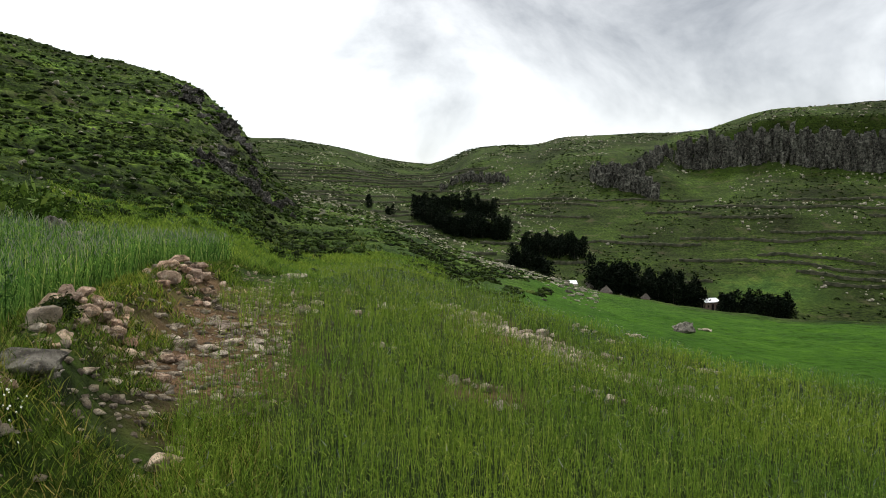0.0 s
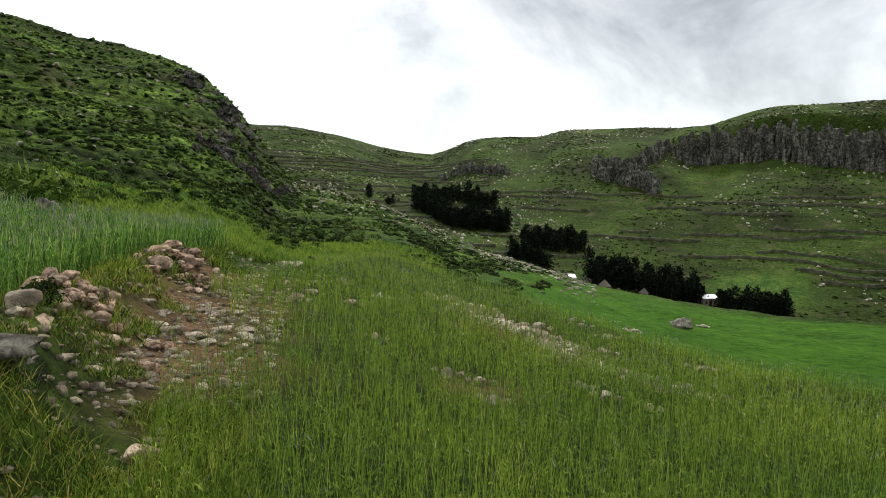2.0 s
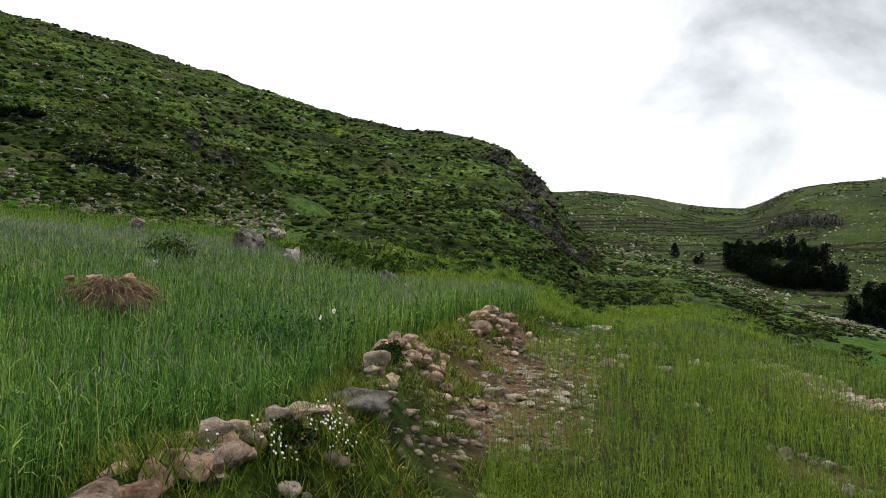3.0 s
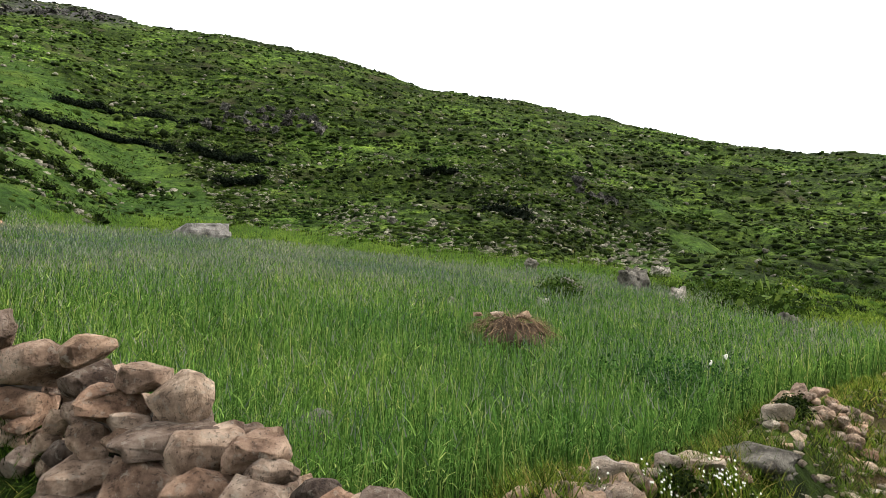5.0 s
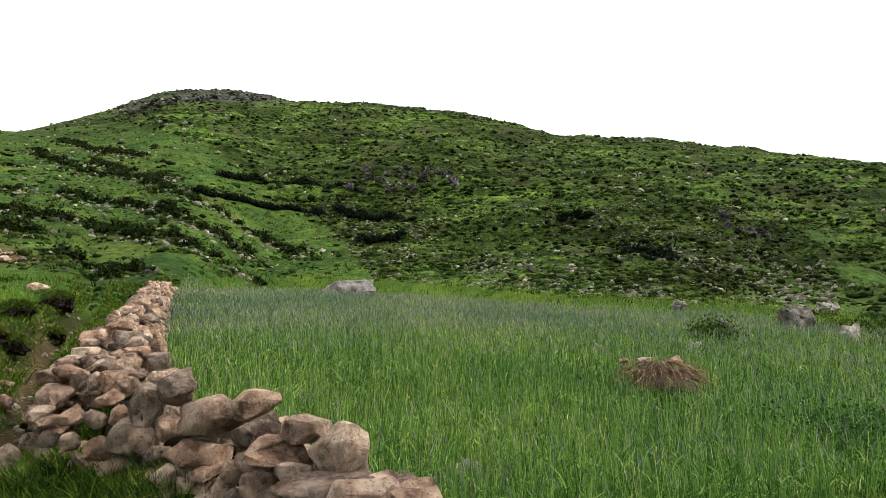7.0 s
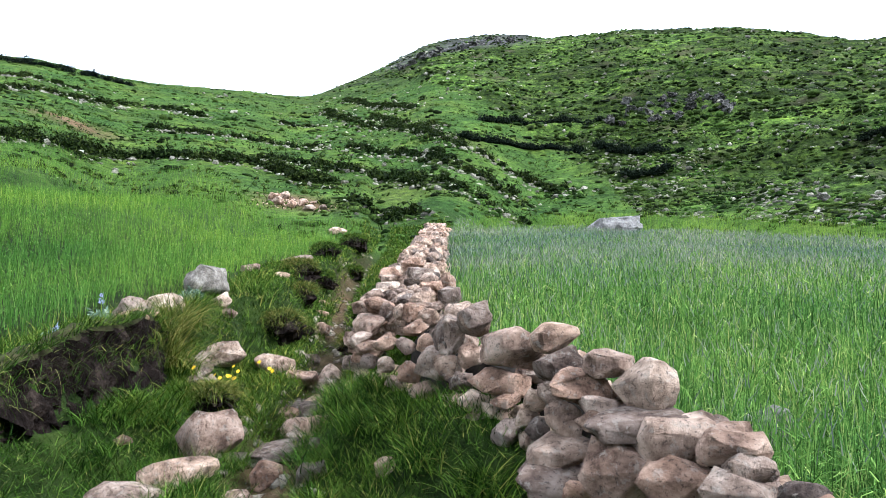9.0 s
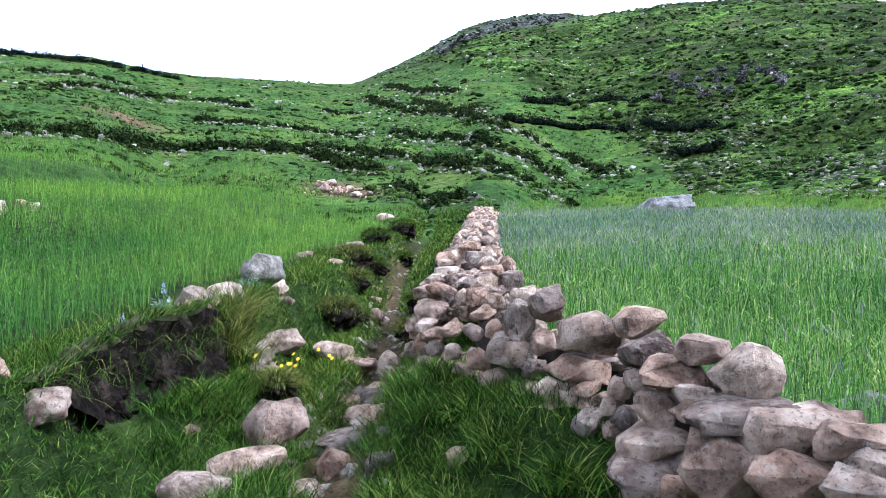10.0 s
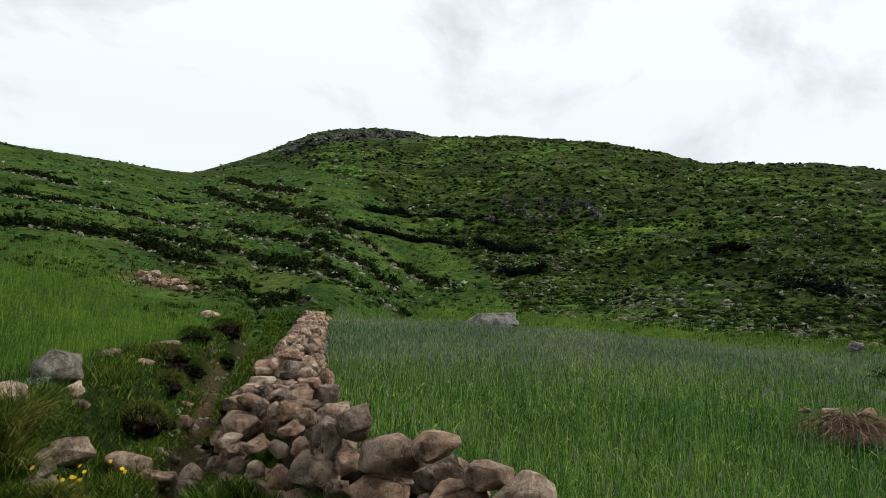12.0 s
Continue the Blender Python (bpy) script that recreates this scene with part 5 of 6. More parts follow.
def hill_share(x, y):
    """Where shrubs grow: in bands along the slope."""
    b = bearing(x, y)
    left = terraced(np.hypot(x, y), b)
    band_left = 0.9 * ripple(x, y, 2.0, 2, 1.9) - 0.48 + 0.9 * np.exp(-(edge_gap(x, y) / 1.5) ** 2)
    phase = height(x, y) / 2.3 + 0.9 * ripple(x, y, 11, 3, 7.1)
    band_face = ripple(np.hypot(x, y) * 0.9, np.radians(b) * 16, 3.2, 3, 2.9) + 0.5 * np.sin(6.283 * phase + 1.0) - 0.1
    return np.where(left > 0.5, band_left, band_face)


def hummocky(x, y, full, fade):
    """Where low hummocks of turf and scrub stand: nearly everywhere on the face, along the edges on the terraces."""
    dense = np.where(terraced(np.hypot(x, y), bearing(x, y)) > 0.5, np.clip(0.24 + 1.6 * hill_share(x, y), 0.07, 1), np.clip(0.62 + 0.55 * hill_share(x, y), 0.2, 1))
    return (np.random.rand(len(x)) < dense) & thinned(x, y, full, fade)


near_sh = scatter(150000, -75, 0, -50, 75, lambda x, y: onhill(x, y) & (np.hypot(x, y) < 66) & hummocky(x, y, 34, 0.9))
cushions("hillside_cushions", near_sh, 0.46, "low rounded cushions of scrub on the slope")
# below bearing 50 extra dark shrubs are added to imitate the slope's shade
dark_sh = near_sh[(hill_share(near_sh[:, 0], near_sh[:, 1]) > 0.05) & (np.random.rand(len(near_sh)) < 0.2 + 0.7 * step(50, 38, bearing(near_sh[:, 0], near_sh[:, 1])))]
shrubs("hillside_shrubs", dark_sh, 0.32, 30, 0.045, "low dark green shrubs on the slope, added thicker where it lies in shade")
far_sh = scatter(150000, -200, 0, -110, 130, lambda x, y: onhill(x, y) & (np.hypot(x, y) >= 62) & hummocky(x, y, 62, 1.0))
cushions("upper_cushions", far_sh, 0.80, "cushions of scrub covering the upper hillside")
shrubs("upper_shrubs", far_sh[hill_share(far_sh[:, 0], far_sh[:, 1]) > 0.1][::6], 0.50, 18, 0.10, "dark shrubs dotting the upper hillside")
nose_sh = scatter(26000, -20, 34, 18, 95, lambda x, y: onhill(x, y, -9, 16) & (ripple(x * 1.2, y * 0.5, 2.5, 3, 4.9) > -0.12 + 0.03 * np.clip(4 - bearing(x, y), 0, 9)) & thinned(x, y, 40, 1.2))
cushions("spur_cushions", nose_sh, 0.5, "cushions of scrub on the stony spur")
shrubs("slope_shrubs", nose_sh[::6], 0.36, 24, 0.09, "sparse low shrubs on the stony spur")


def along(points, spacing):
    out = []
    for (xa, ya), (xb, yb) in zip(points, points[1:]):
        n = max(1, int(math.hypot(xb - xa, yb - ya) / spacing))
        out += [(xa + (xb - xa) * k / n, ya + (yb - ya) * k / n) for k in range(n)]
    return np.array(out)


def hedge(points, radius, leaves, size, label, spacing=0.35, wander=0.25, group="field hedges", material=None):
    p = along(points, spacing)
    p = p + np.random.normal(0, wander, p.shape)
    c = np.stack([p[:, 0], p[:, 1], height(p[:, 0], p[:, 1])], 1)
    rad = radius * (0.55 + 0.8 * np.random.rand(len(c)))
    ob = tagged(empty("hedge", *c[0]), label, "hedge", group)
    for k in range(0, len(c), 2):
        n = len(c[k:k + 2])
        flat = 0.6 + 0.5 * np.random.rand(n)
        twigs = leaf_balls(c[k:k + 2], rad[k:k + 2], flat, leaves, size)
        heart = leaf_balls(c[k:k + 2], rad[k:k + 2] * 0.72, flat, 70, min(radius * 0.3, 0.15))
        part("bush", mesh_arrays("bush", *join_arrays([twigs, heart]), material or m_shrub), ob, pose(0, 0, 0))
    return ob


HEDGES = [[(-67.0, 4.3), (-71.0, 7.8), (-71.7, 12.2), (-65.7, 15.5)], [(-54.2, 1.9), (-58.0, 5.9), (-60.0, 10.3), (-55.0, 14.6), (-48.0, 17.4)], [(-44.0, 12.0), (-42.4, 14.7)], [(-29.3, 22.5), (-27.6, 24.0)], [(-41.2, 25.9), (-40.2, 27.9)]]
for row in HEDGES:
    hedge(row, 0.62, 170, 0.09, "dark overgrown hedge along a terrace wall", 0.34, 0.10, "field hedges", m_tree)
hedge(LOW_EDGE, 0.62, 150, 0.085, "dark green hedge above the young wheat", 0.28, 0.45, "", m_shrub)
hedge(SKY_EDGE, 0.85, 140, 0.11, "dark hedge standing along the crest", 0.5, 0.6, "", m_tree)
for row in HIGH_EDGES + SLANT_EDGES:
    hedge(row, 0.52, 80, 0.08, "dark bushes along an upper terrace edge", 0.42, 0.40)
up = np.concatenate([along(row, 0.07) for row in [LOW_EDGE] + HIGH_EDGES + SLANT_EDGES])
up = up + np.random.normal(0, 0.75, up.shape) + [0.7, 0.3]
up = np.stack([up[:, 0], up[:, 1], height(up[:, 0], up[:, 1])], 1)
stuff("terrace_edge_stones", stone_cloud(up, 0.15 + 0.45 * np.random.rand(len(up)) ** 2.2), m_hillrock, "grey stones fallen along the upper terrace edges", "stones")
hedge([(-13.2, 16.2), (-11.6, 15.0), (-10.2, 14.1), (-8.9, 13.5), (-7.9, 13.3)], 0.85, 1000, 0.030, "thick green bushes on a mound beside the wheat", 0.34, 0.32, "", m_bush)
hedge([(-13.8, 19.6), (-10.9, 18.0), (-9.4, 16.6)], 0.7, 120, 0.10, "green bushes below a grassy ledge", 0.4, 0.35, "", m_bush)


def bush(x, y, radius, leaves, size, label, material=None, flat=0.9, category="bush", lift=0.02):
    c = np.array([(x, y, ground_at(x, y) + lift)])
    kids = c + np.random.normal(0, radius * 0.4, (5, 3)) * [1, 1, 0.4]
    me = mesh_arrays("bush", *leaf_balls(kids, radius * np.random.uniform(0.6, 1.0, 5), np.full(5, flat), leaves, size), material or m_shrub)
    return tagged(new("bush", me), label, category)


for x, y, r in ((-9.6, 9.3, 0.42), (-10.2, 9.7, 0.4), (-9.9, 9.35, 0.45)):
    bush(x, y, r, 520, 0.028, "dark leafy bush round a rock in the wheat", m_bush, 0.9, "bush", 0.35)
m_sage = leaf_material("grey_leaf", ((0.0, (0.07, 0.11, 0.09)), (0.5, (0.13, 0.19, 0.15)), (1.0, (0.24, 0.30, 0.24))), 0.2)
bush(-6.8, -2.5, 0.11, 160, 0.022, "silvery grey-green herb growing on the bank", m_sage)
bush(-2.62, 0.12, 0.13, 200, 0.03, "feathery grey-green herb at the wall's foot", m_sage)
for x, y in ((-2.95, 5.3), (-2.8, 5.05), (-2.4, 3.35), (-2.2, 2.85)):
    bush(x, y, 0.11, 170, 0.018, "dark weedy bush growing out of the rubble")


def tussock(x, y, blades, length, label, droop=1.7, material=None):
    n = blades
    base = np.stack([x + np.random.normal(0, 0.06, n), y + np.random.normal(0, 0.06, n), np.full(n, ground_at(x, y))], 1)
    v = ribbons(base, np.random.rand(n) * 6.283, np.random.uniform(0.05, 0.7, n), length * np.random.uniform(0.45, 0.95, n), np.full(n, 0.006), 5, np.random.uniform(0.6, droop, n), 0.1)
    return tagged(new("grass_tussock", mesh_arrays("grass_tussock", *v, material or m_grass)), label, "grass", "bank tussocks")


for x, y, n, l in ((-5.45, -2.25, 520, 0.62), (-5.65, -2.3, 520, 0.66), (-5.9, -2.32, 480, 0.58), (-6.1, -2.3, 420, 0.5), (-5.55, -2.15, 420, 0.5), (-6.4, -2.35, 300, 0.4), (-3.15, -0.35, 600, 0.32), (-2.85, -0.10, 600, 0.32), (-2.6, 0.0, 500, 0.28), (-3.5, -0.66, 460, 0.30), (-3.3, -0.15, 500, 0.32), (-2.95, 0.1, 500, 0.28), (-2.75, -0.3, 500, 0.30), (-3.05, -0.6, 460, 0.28), (-2.4, 0.1, 400, 0.26), (-3.6, -0.95, 360, 0.24),
                   (-3.7, -0.3, 420, 0.30), (-3.9, -0.5, 420, 0.30), (-4.2, -0.62, 380, 0.28), (-4.5, -0.7, 340, 0.26), (-4.1, -0.4, 380, 0.28), (-4.9, -0.75, 300, 0.26), (-3.9, -0.75, 260, 0.22), (-5.3, -0.82, 260, 0.24), (-5.7, -0.85, 240, 0.22), (-3.3, -1.75, 300, 0.22), (-3.1, -1.55, 300, 0.22), (-3.0, -1.7, 340, 0.28), (-2.8, -1.9, 340, 0.28), (-3.5, -1.5, 260, 0.22), (-3.9, -1.25, 220, 0.2), (-4.35, -1.35, 200, 0.18), (-4.9, -1.75, 240, 0.2), (-4.5, -1.85, 240, 0.2), (-5.3, -1.75, 220, 0.18), (-4.2, -1.8, 240, 0.2)):
    tussock(x, y, n, l, "drooping tussock of long green grass on the bank", 1.9 if l > 0.4 else 1.7, m_rank if l > 0.55 else m_grass)

def plain_material(name, stops, scale=6.0, rough=0.9, bump=0.3):
    n = Nodes(name, rough)
    n.colour(n.ramp(n.noise(scale, 5, 0.65), *stops))
    n.bump(n.noise(scale * 4, 5, 0.6), bump, 0.03)
    return n.m


# ---- the exposed earth of the bank ----
def soil_material():
    n = Nodes("dark_peat", 0.97)
    n.colour(n.ramp(n.noise(9.0, 6, 0.7), (0.3, (0.004, 0.003, 0.0024)), (0.52, (0.015, 0.011, 0.009)), (0.70, (0.060, 0.044, 0.033))))
    n.bump(n.noise(18.0, 7, 0.7), 1.0, 0.06)
    return n.m


m_peat = soil_material()


def bank_line(x):
    """Where the left field's bank stands, in y."""
    return -2.2 + 0.12 * math.sin(x * 1.3) - 0.42 * math.exp(-((x + 3.6) / 1.0) ** 2)


def earth_face(name, xa, xb, label):
    """A broken bank: a lip of turf over a dark, crumbling face."""
    nu = 120
    profile = [(-0.20, -0.2, 0), (-0.14, 0.40, 0), (-0.08, 0.80, 0), (-0.03, 1.0, 0), (0.02, 0.97, 0), (0.04, 0.88, 0), (0.03, 0.74, 1), (0.01, 0.58, 1), (0.02, 0.42, 1), (0.04, 0.24, 1), (0.07, 0.06, 1), (0.11, -0.15, 1), (0.15, -0.4, 1)]
    turf, face = [], []
    for i in range(nu):
        u = i / (nu - 1)
        x = xa + (xb - xa) * u
        y = bank_line(x) + 0.03
        ends = min(1.0, 5 * u, 5 * (1 - u))
        back = ground_at(x, y - 0.35)
        top = back + (0.04 + 0.15 * min(1.0, 2.2 * u)) * ends
        low = top - (0.22 + 0.26 * min(1.0, 2.0 * u)) * ends - 0.02
        for dy, f, below in profile:
            z = low + (top - low) * f if dy > -0.05 else back + (top - back) * f
            p = Vector((x, y + dy * (0.4 + 0.6 * ends), z))
            rough = 0.10 * noise.fractal(p * 4.0, 0.7, 2.0, 3) + 0.05 * noise.fractal(p * 15, 0.6, 2.0, 3)
            p.y += rough * ends * (1.0 if below else 0.5)
            p.z += 0.04 * noise.noise(p * 7) * ends
            if f in (0.88,):
                turf.append(p)
                face.append(p.copy())
            else:
                (face if below else turf).append(p)
    bank = tagged(empty(name, xa, bank_line(xa), ground_at(xa, bank_line(xa))), label, "earth bank")
    for nm, vs, m, lab in (("turf", turf, m_lip, "thin brown turf"), ("face", face, m_peat, "dark crumbling earth")):
        k = len(vs) // nu
        fs = [(i * k + j, (i + 1) * k + j, (i + 1) * k + j + 1, i * k + j + 1) for i in range(nu - 1) for j in range(k - 1)]
        part(nm, mesh_arrays(nm, vs, fs, m), bank, pose(0, 0, 0), lab)
    lump = stone_mesh("clod", 34, m_peat, 1, 0.3, 0.8, 0.2)
    for k in range(30):
        x = random.uniform(xb + 0.2, xa - 0.2)
        y = bank_line(x) + random.uniform(0.06, 0.16)
        w = random.uniform(0.04, 0.09)
        part("clod", lump, bank, stone_pose(x, y, ground_at(x, y) + w * 0.3, w, w * 0.7, random.uniform(0, 180)))
    n = 4200
    x = np.random.uniform(xb, xa, n)
    line = np.array([bank_line(v) for v in x])
    back = np.random.uniform(-0.22, 0.06, n)
    u = (x - xa) / (xb - xa)
    rise = (0.04 + 0.15 * np.minimum(1.0, 2.2 * u)) * np.minimum(1.0, np.minimum(5 * u, 5 * (1 - u)))
    y, z = line + 0.03 + back, np.array([ground_at(v, w - 0.32) for v, w in zip(x, line)]) + rise * np.clip(1 + (back + 0.05) / 0.15, 0, 1) - 0.03
    v = ribbons(np.stack([x, y, z], 1), np.random.normal(1.57, 1.2, n), np.random.uniform(0.1, 0.9, n), np.random.uniform(0.05, 0.15, n), np.full(n, 0.005), 3, np.random.uniform(0.4, 1.6, n), 0.1)
    part("grass", mesh_arrays("grass", *v, m_grass), bank, pose(0, 0, 0), "thin grass on the lip")
    n = 200
    u = np.random.rand(n)
    x = xa + (xb - xa) * u
    y = np.array([bank_line(v) for v in x]) + 0.08
    z = np.array([ground_at(v, bank_line(v) - 0.35) for v in x]) + 0.10 - 0.28 * np.random.rand(n)
    v = ribbons(np.stack([x, y, z], 1), np.random.normal(1.57, 0.8, n), np.random.uniform(0.6, 1.5, n), np.random.uniform(0.08, 0.24, n), np.full(n, 0.004), 4, np.random.uniform(0.8, 2.0, n), 0.3)
    part("dead_grass", mesh_arrays("dead_grass", *v, m_rank), bank, pose(0, 0, 0), "dry roots and dead grass")
    return bank


m_lip = plain_material("thin_turf", ((0.3, (0.012, 0.011, 0.006)), (0.55, (0.032, 0.032, 0.013)), (0.75, (0.07, 0.060, 0.030))), 14.0)
earth_face("earth_bank", -3.5, -5.5, "crumbling bank of dark peaty earth below the crop")
for k in range(16):
    x = random.uniform(-6.0, -5.2)
    tussock(x, bank_line(x) - random.uniform(0.02, 0.1), 110, random.uniform(0.14, 0.24), "drooping tussock of long green grass on the bank", 2.2, random.choice((m_grass, m_rank)))
for k in range(26):
    x = random.uniform(-5.3, -3.0)
    tussock(x, bank_line(x) + random.uniform(0.22, 0.42), 150, random.uniform(0.16, 0.28), "drooping tussock of long green grass on the bank", 1.6, m_grass)
for x, y, w, h, turn, seed in ((-5.20, -2.34, 0.36, 0.13, 20, 91), (-5.72, -2.55, 0.34, 0.26, 70, 92), (-6.15, -2.52, 0.36, 0.20, 110, 93), (-3.52, -2.42, 0.30, 0.19, 35, 94), (-3.46, -2.66, 0.22, 0.15, 60, 95), (-3.25, -2.78, 0.26, 0.14, 80, 96)):
    cap = tagged(new("rock", stone_mesh("rock", seed, m_rock, 2)), "weathered pale rock lying on the earth bank", "rock", group="rocks on the earth bank")
    cap.matrix_basis = stone_pose(x, y, ground_at(x, y) + h * 0.35 + (0.14 if -5.3 < x < -4.0 else 0), w, h, turn)


def turf_mound(x, y, w, h, seed):
    """A knob of turf left standing between the ruts: dark earth below, grass and moss above."""
    g = ground_at(x, y)
    mound = tagged(empty("turf_mound", x, y, g), "mossy knob of turf with dark earth beneath", "turf mound", "turf mounds")
    part("soil", stone_mesh("soil", seed, m_peat, 2, 0.2, 0.9, 0.22), mound, stone_pose(x, y, g + h * 0.22, w, h, seed * 37 % 180), "dark peaty earth")
    n = int(4200 * w)
    a, r = np.random.rand(n) * 6.283, np.sqrt(np.random.rand(n))
    base = np.stack([x + np.cos(a) * r * w * 0.44, y + np.sin(a) * r * w * 0.40, g + h * (0.26 + 0.52 * np.sqrt(np.clip(1 - r * r, 0, 1)))], 1)
    v = ribbons(base, a, np.random.uniform(0.2, 1.2, n), np.random.uniform(0.05, 0.13, n), np.full(n, 0.006), 3, np.random.uniform(0.5, 1.9, n), 0.1)
    part("grass", mesh_arrays("grass", *v, random.choice((m_grass, m_rank))), mound, pose(0, 0, 0), "drooping grass and moss")


for k, (x, y, w, h) in enumerate(((-7.7, -1.82, 0.62, 0.42), (-8.3, -1.75, 0.42, 0.3), (-9.6, -1.98, 0.5, 0.36), (-10.7, -2.25, 0.7, 0.42), (-11.6, -2.05, 0.5, 0.36), (-13.4, -2.3, 0.7, 0.4), (-17.2, -2.2, 0.9, 0.5), (-15.2, -2.0, 0.6, 0.35), (-7.2, -0.95, 0.4, 0.24), (-8.8, -1.05, 0.45, 0.28), (-5.2, -1.75, 0.4, 0.24))):
    turf_mound(x, y, w, h, 700 + k)


# ---- straw heap in the wheat ----
m_straw = leaf_material("dry_straw", ((0.0, (0.060, 0.038, 0.026)), (0.5, (0.16, 0.105, 0.07)), (1.0, (0.31, 0.225, 0.15))), 0.1)


m_mound = plain_material("trampled_straw", ((0.3, (0.030, 0.020, 0.014)), (0.7, (0.12, 0.085, 0.06))), 8.0)


def straw_heap(x, y):
    g = ground_at(x, y)
    heap = tagged(empty("straw_heap", x, y, g), "low mound of rock and dry straw standing in wheat", "straw heap")
    part("core", stone_mesh("core", 71, m_mound, 2, 0.5, 0.8, 0.1), heap, stone_pose(x, y, g + 0.30, 0.92, 0.66, 51))
    n = 1000
    a, r = np.random.rand(n) * 6.283, np.sqrt(np.random.rand(n)) * 0.48
    base = np.stack([x + np.cos(a) * r, y + np.sin(a) * r * 0.8, g + 0.63 - 0.24 * (r / 0.48) ** 2 + 0.05 * np.random.rand(n)], 1)
    v = ribbons(base, a + np.random.normal(0, 0.5, n), np.random.uniform(1.0, 1.7, n), np.random.uniform(0.10, 0.28, n), np.full(n, 0.010), 3, np.random.uniform(0.2, 1.0, n), 0.3)
    part("straw", mesh_arrays("straw", *v, m_straw), heap, pose(0, 0, 0), "dry brown straw")
    for k, (dx, dy, w) in enumerate(((-0.15, -0.05, 0.15), (0.12, 0.1, 0.18), (-0.3, -0.2, 0.11))):
        part("stone", stone_mesh("stone", 72 + k, m_rock, 1), heap, stone_pose(x + dx, y + dy, g + 0.64, w, w * 0.5, 60))


straw_heap(-5.88, 4.84)


# ---- flowers ----
def flower_material(name, colour):
    n = Nodes(name, 0.6)
    n.colour(n.ramp(n.noise(60.0, 2), (0.3, tuple(c * 0.8 for c in colour)), (0.7, colour)))
    return n.m


m_yellow, m_white, m_blue = flower_material("yellow_petal", (0.80, 0.52, 0.02)), flower_material("white_petal", (0.80, 0.78, 0.70)), flower_material("blue_petal", (0.30, 0.33, 0.44))


def stem_mesh(h, r):
    bm = bmesh.new()
    bmesh.ops.create_cone(bm, segments=5, radius1=r, radius2=r * 0.7, depth=h, matrix=Matrix.Translation((0, 0, h / 2)))
    me = bpy.data.meshes.new("stem")
    bm.to_mesh(me)
    bm.free()
    me.materials.append(m_grass)
    return me


def bloom_mesh(petals, size, material):
    vs, fs = [], []
    for k in range(petals):
        a = 6.283 * k / petals
        d, s = Vector((math.cos(a), math.sin(a), 0)), Vector((-math.sin(a), math.cos(a), 0))
        i = len(vs)
        vs += [Vector((0, 0, 0)), d * size * 0.5 + s * size * 0.28 + Vector((0, 0, size * 0.12)), d * size, d * size * 0.5 - s * size * 0.28 + Vector((0, 0, size * 0.12))]
        fs.append((i, i + 1, i + 2, i + 3))
    return mesh_arrays("bloom", vs, fs, material)


def flower(name, h, petals, size, material, label, category, group):
    f = tagged(empty(name, 0, 0, -50), label, category, group)
    part("stem", stem_mesh(h, 0.003), f, pose(0, 0, -50))
    part("bloom", bloom_mesh(petals, size, material), f, pose(0, 0, -50 + h, 55, 0, 80))
    return f


def plant_all(seed_ob, places):
    first = True
    for x, y, s in places:
        m = pose(x, y, ground_at(x, y) - 0.01, random.uniform(-12, 12), random.uniform(-12, 12), random.uniform(-40, 40))
        if first:
            seed_ob.matrix_basis = m
            first = False
        else:
            copy_thing(seed_ob, m)


plant_all(flower("yellow_flower", 0.20, 8, 0.020, m_yellow, "bright yellow daisy-like flower beside the gully", "flower", "yellow flowers"),
          [(-5.75, -1.86, 1), (-5.7, -1.82, 1), (-5.85, -1.8, 1), (-5.65, -1.9, 1), (-5.95, -1.55, 1), (-5.9, -1.5, 1), (-6.1, -1.62, 1), (-5.5, -1.8, 1), (-5.6, -1.75, 1), (-5.3, -1.95, 1), (-6.0, -1.9, 1)])
plant_all(flower("white_flower", 0.12, 7, 0.0075, m_white, "small white flower among terrace weeds", "flower", "white flowers"),
          [(-2.08 + random.gauss(0, 0.07), 3.14 + random.gauss(0, 0.08), 1) for k in range(60)] + [(-2.14 + random.gauss(0, 0.045), 2.74 + random.gauss(0, 0.05), 1) for k in range(36)] + [(-2.21 + random.gauss(0, 0.05), 2.41 + random.gauss(0, 0.05), 1) for k in range(8)])


def lupin(x, y, h, label):
    g = ground_at(x, y)
    f = tagged(empty("blue_flower", x, y, g), label, "flower", "blue flower spikes")
    part("stem", stem_mesh(h, 0.004), f, pose(x, y, g))
    part("bloom", mesh_arrays("bloom", *leaf_balls(np.array([(x, y, g + h * 0.75), (x, y, g + h)]), np.array([0.022, 0.015]), np.array([1.8, 2.2]), 50, 0.008), m_blue), f, pose(0, 0, 0), "pale blue petals")
    part("leaves", mesh_arrays("leaves", *leaf_balls(np.array([(x, y, g + h * 0.2)]), np.array([0.10]), np.array([0.9]), 120, 0.022), m_sage), f, pose(0, 0, 0))


lupin(-5.5, -2.75, 0.22, "pale blue flower spike at the wheat's edge")
lupin(-4.7, -2.65, 0.13, "small pale blue flower plant at the wheat's edge")


def stalk(x, y, h, label):
    g = ground_at(x, y)
    f = tagged(empty("tall_flower", x, y, g), label, "flower", "tall stalks")
    part("stem", stem_mesh(h, 0.007), f, pose(x, y, g))
    part("bloom", stone_mesh("bloom", 5, m_white, 0), f, Matrix.LocRotScale((x, y, g + h), None, (0.03, 0.03, 0.045)), "cream flower head")


stalk(-3.35, 5.01, 0.60, "tall dark flower stalk with a cream head")
stalk(-3.45, 4.95, 0.57, "shorter flower stalk with a cream head")


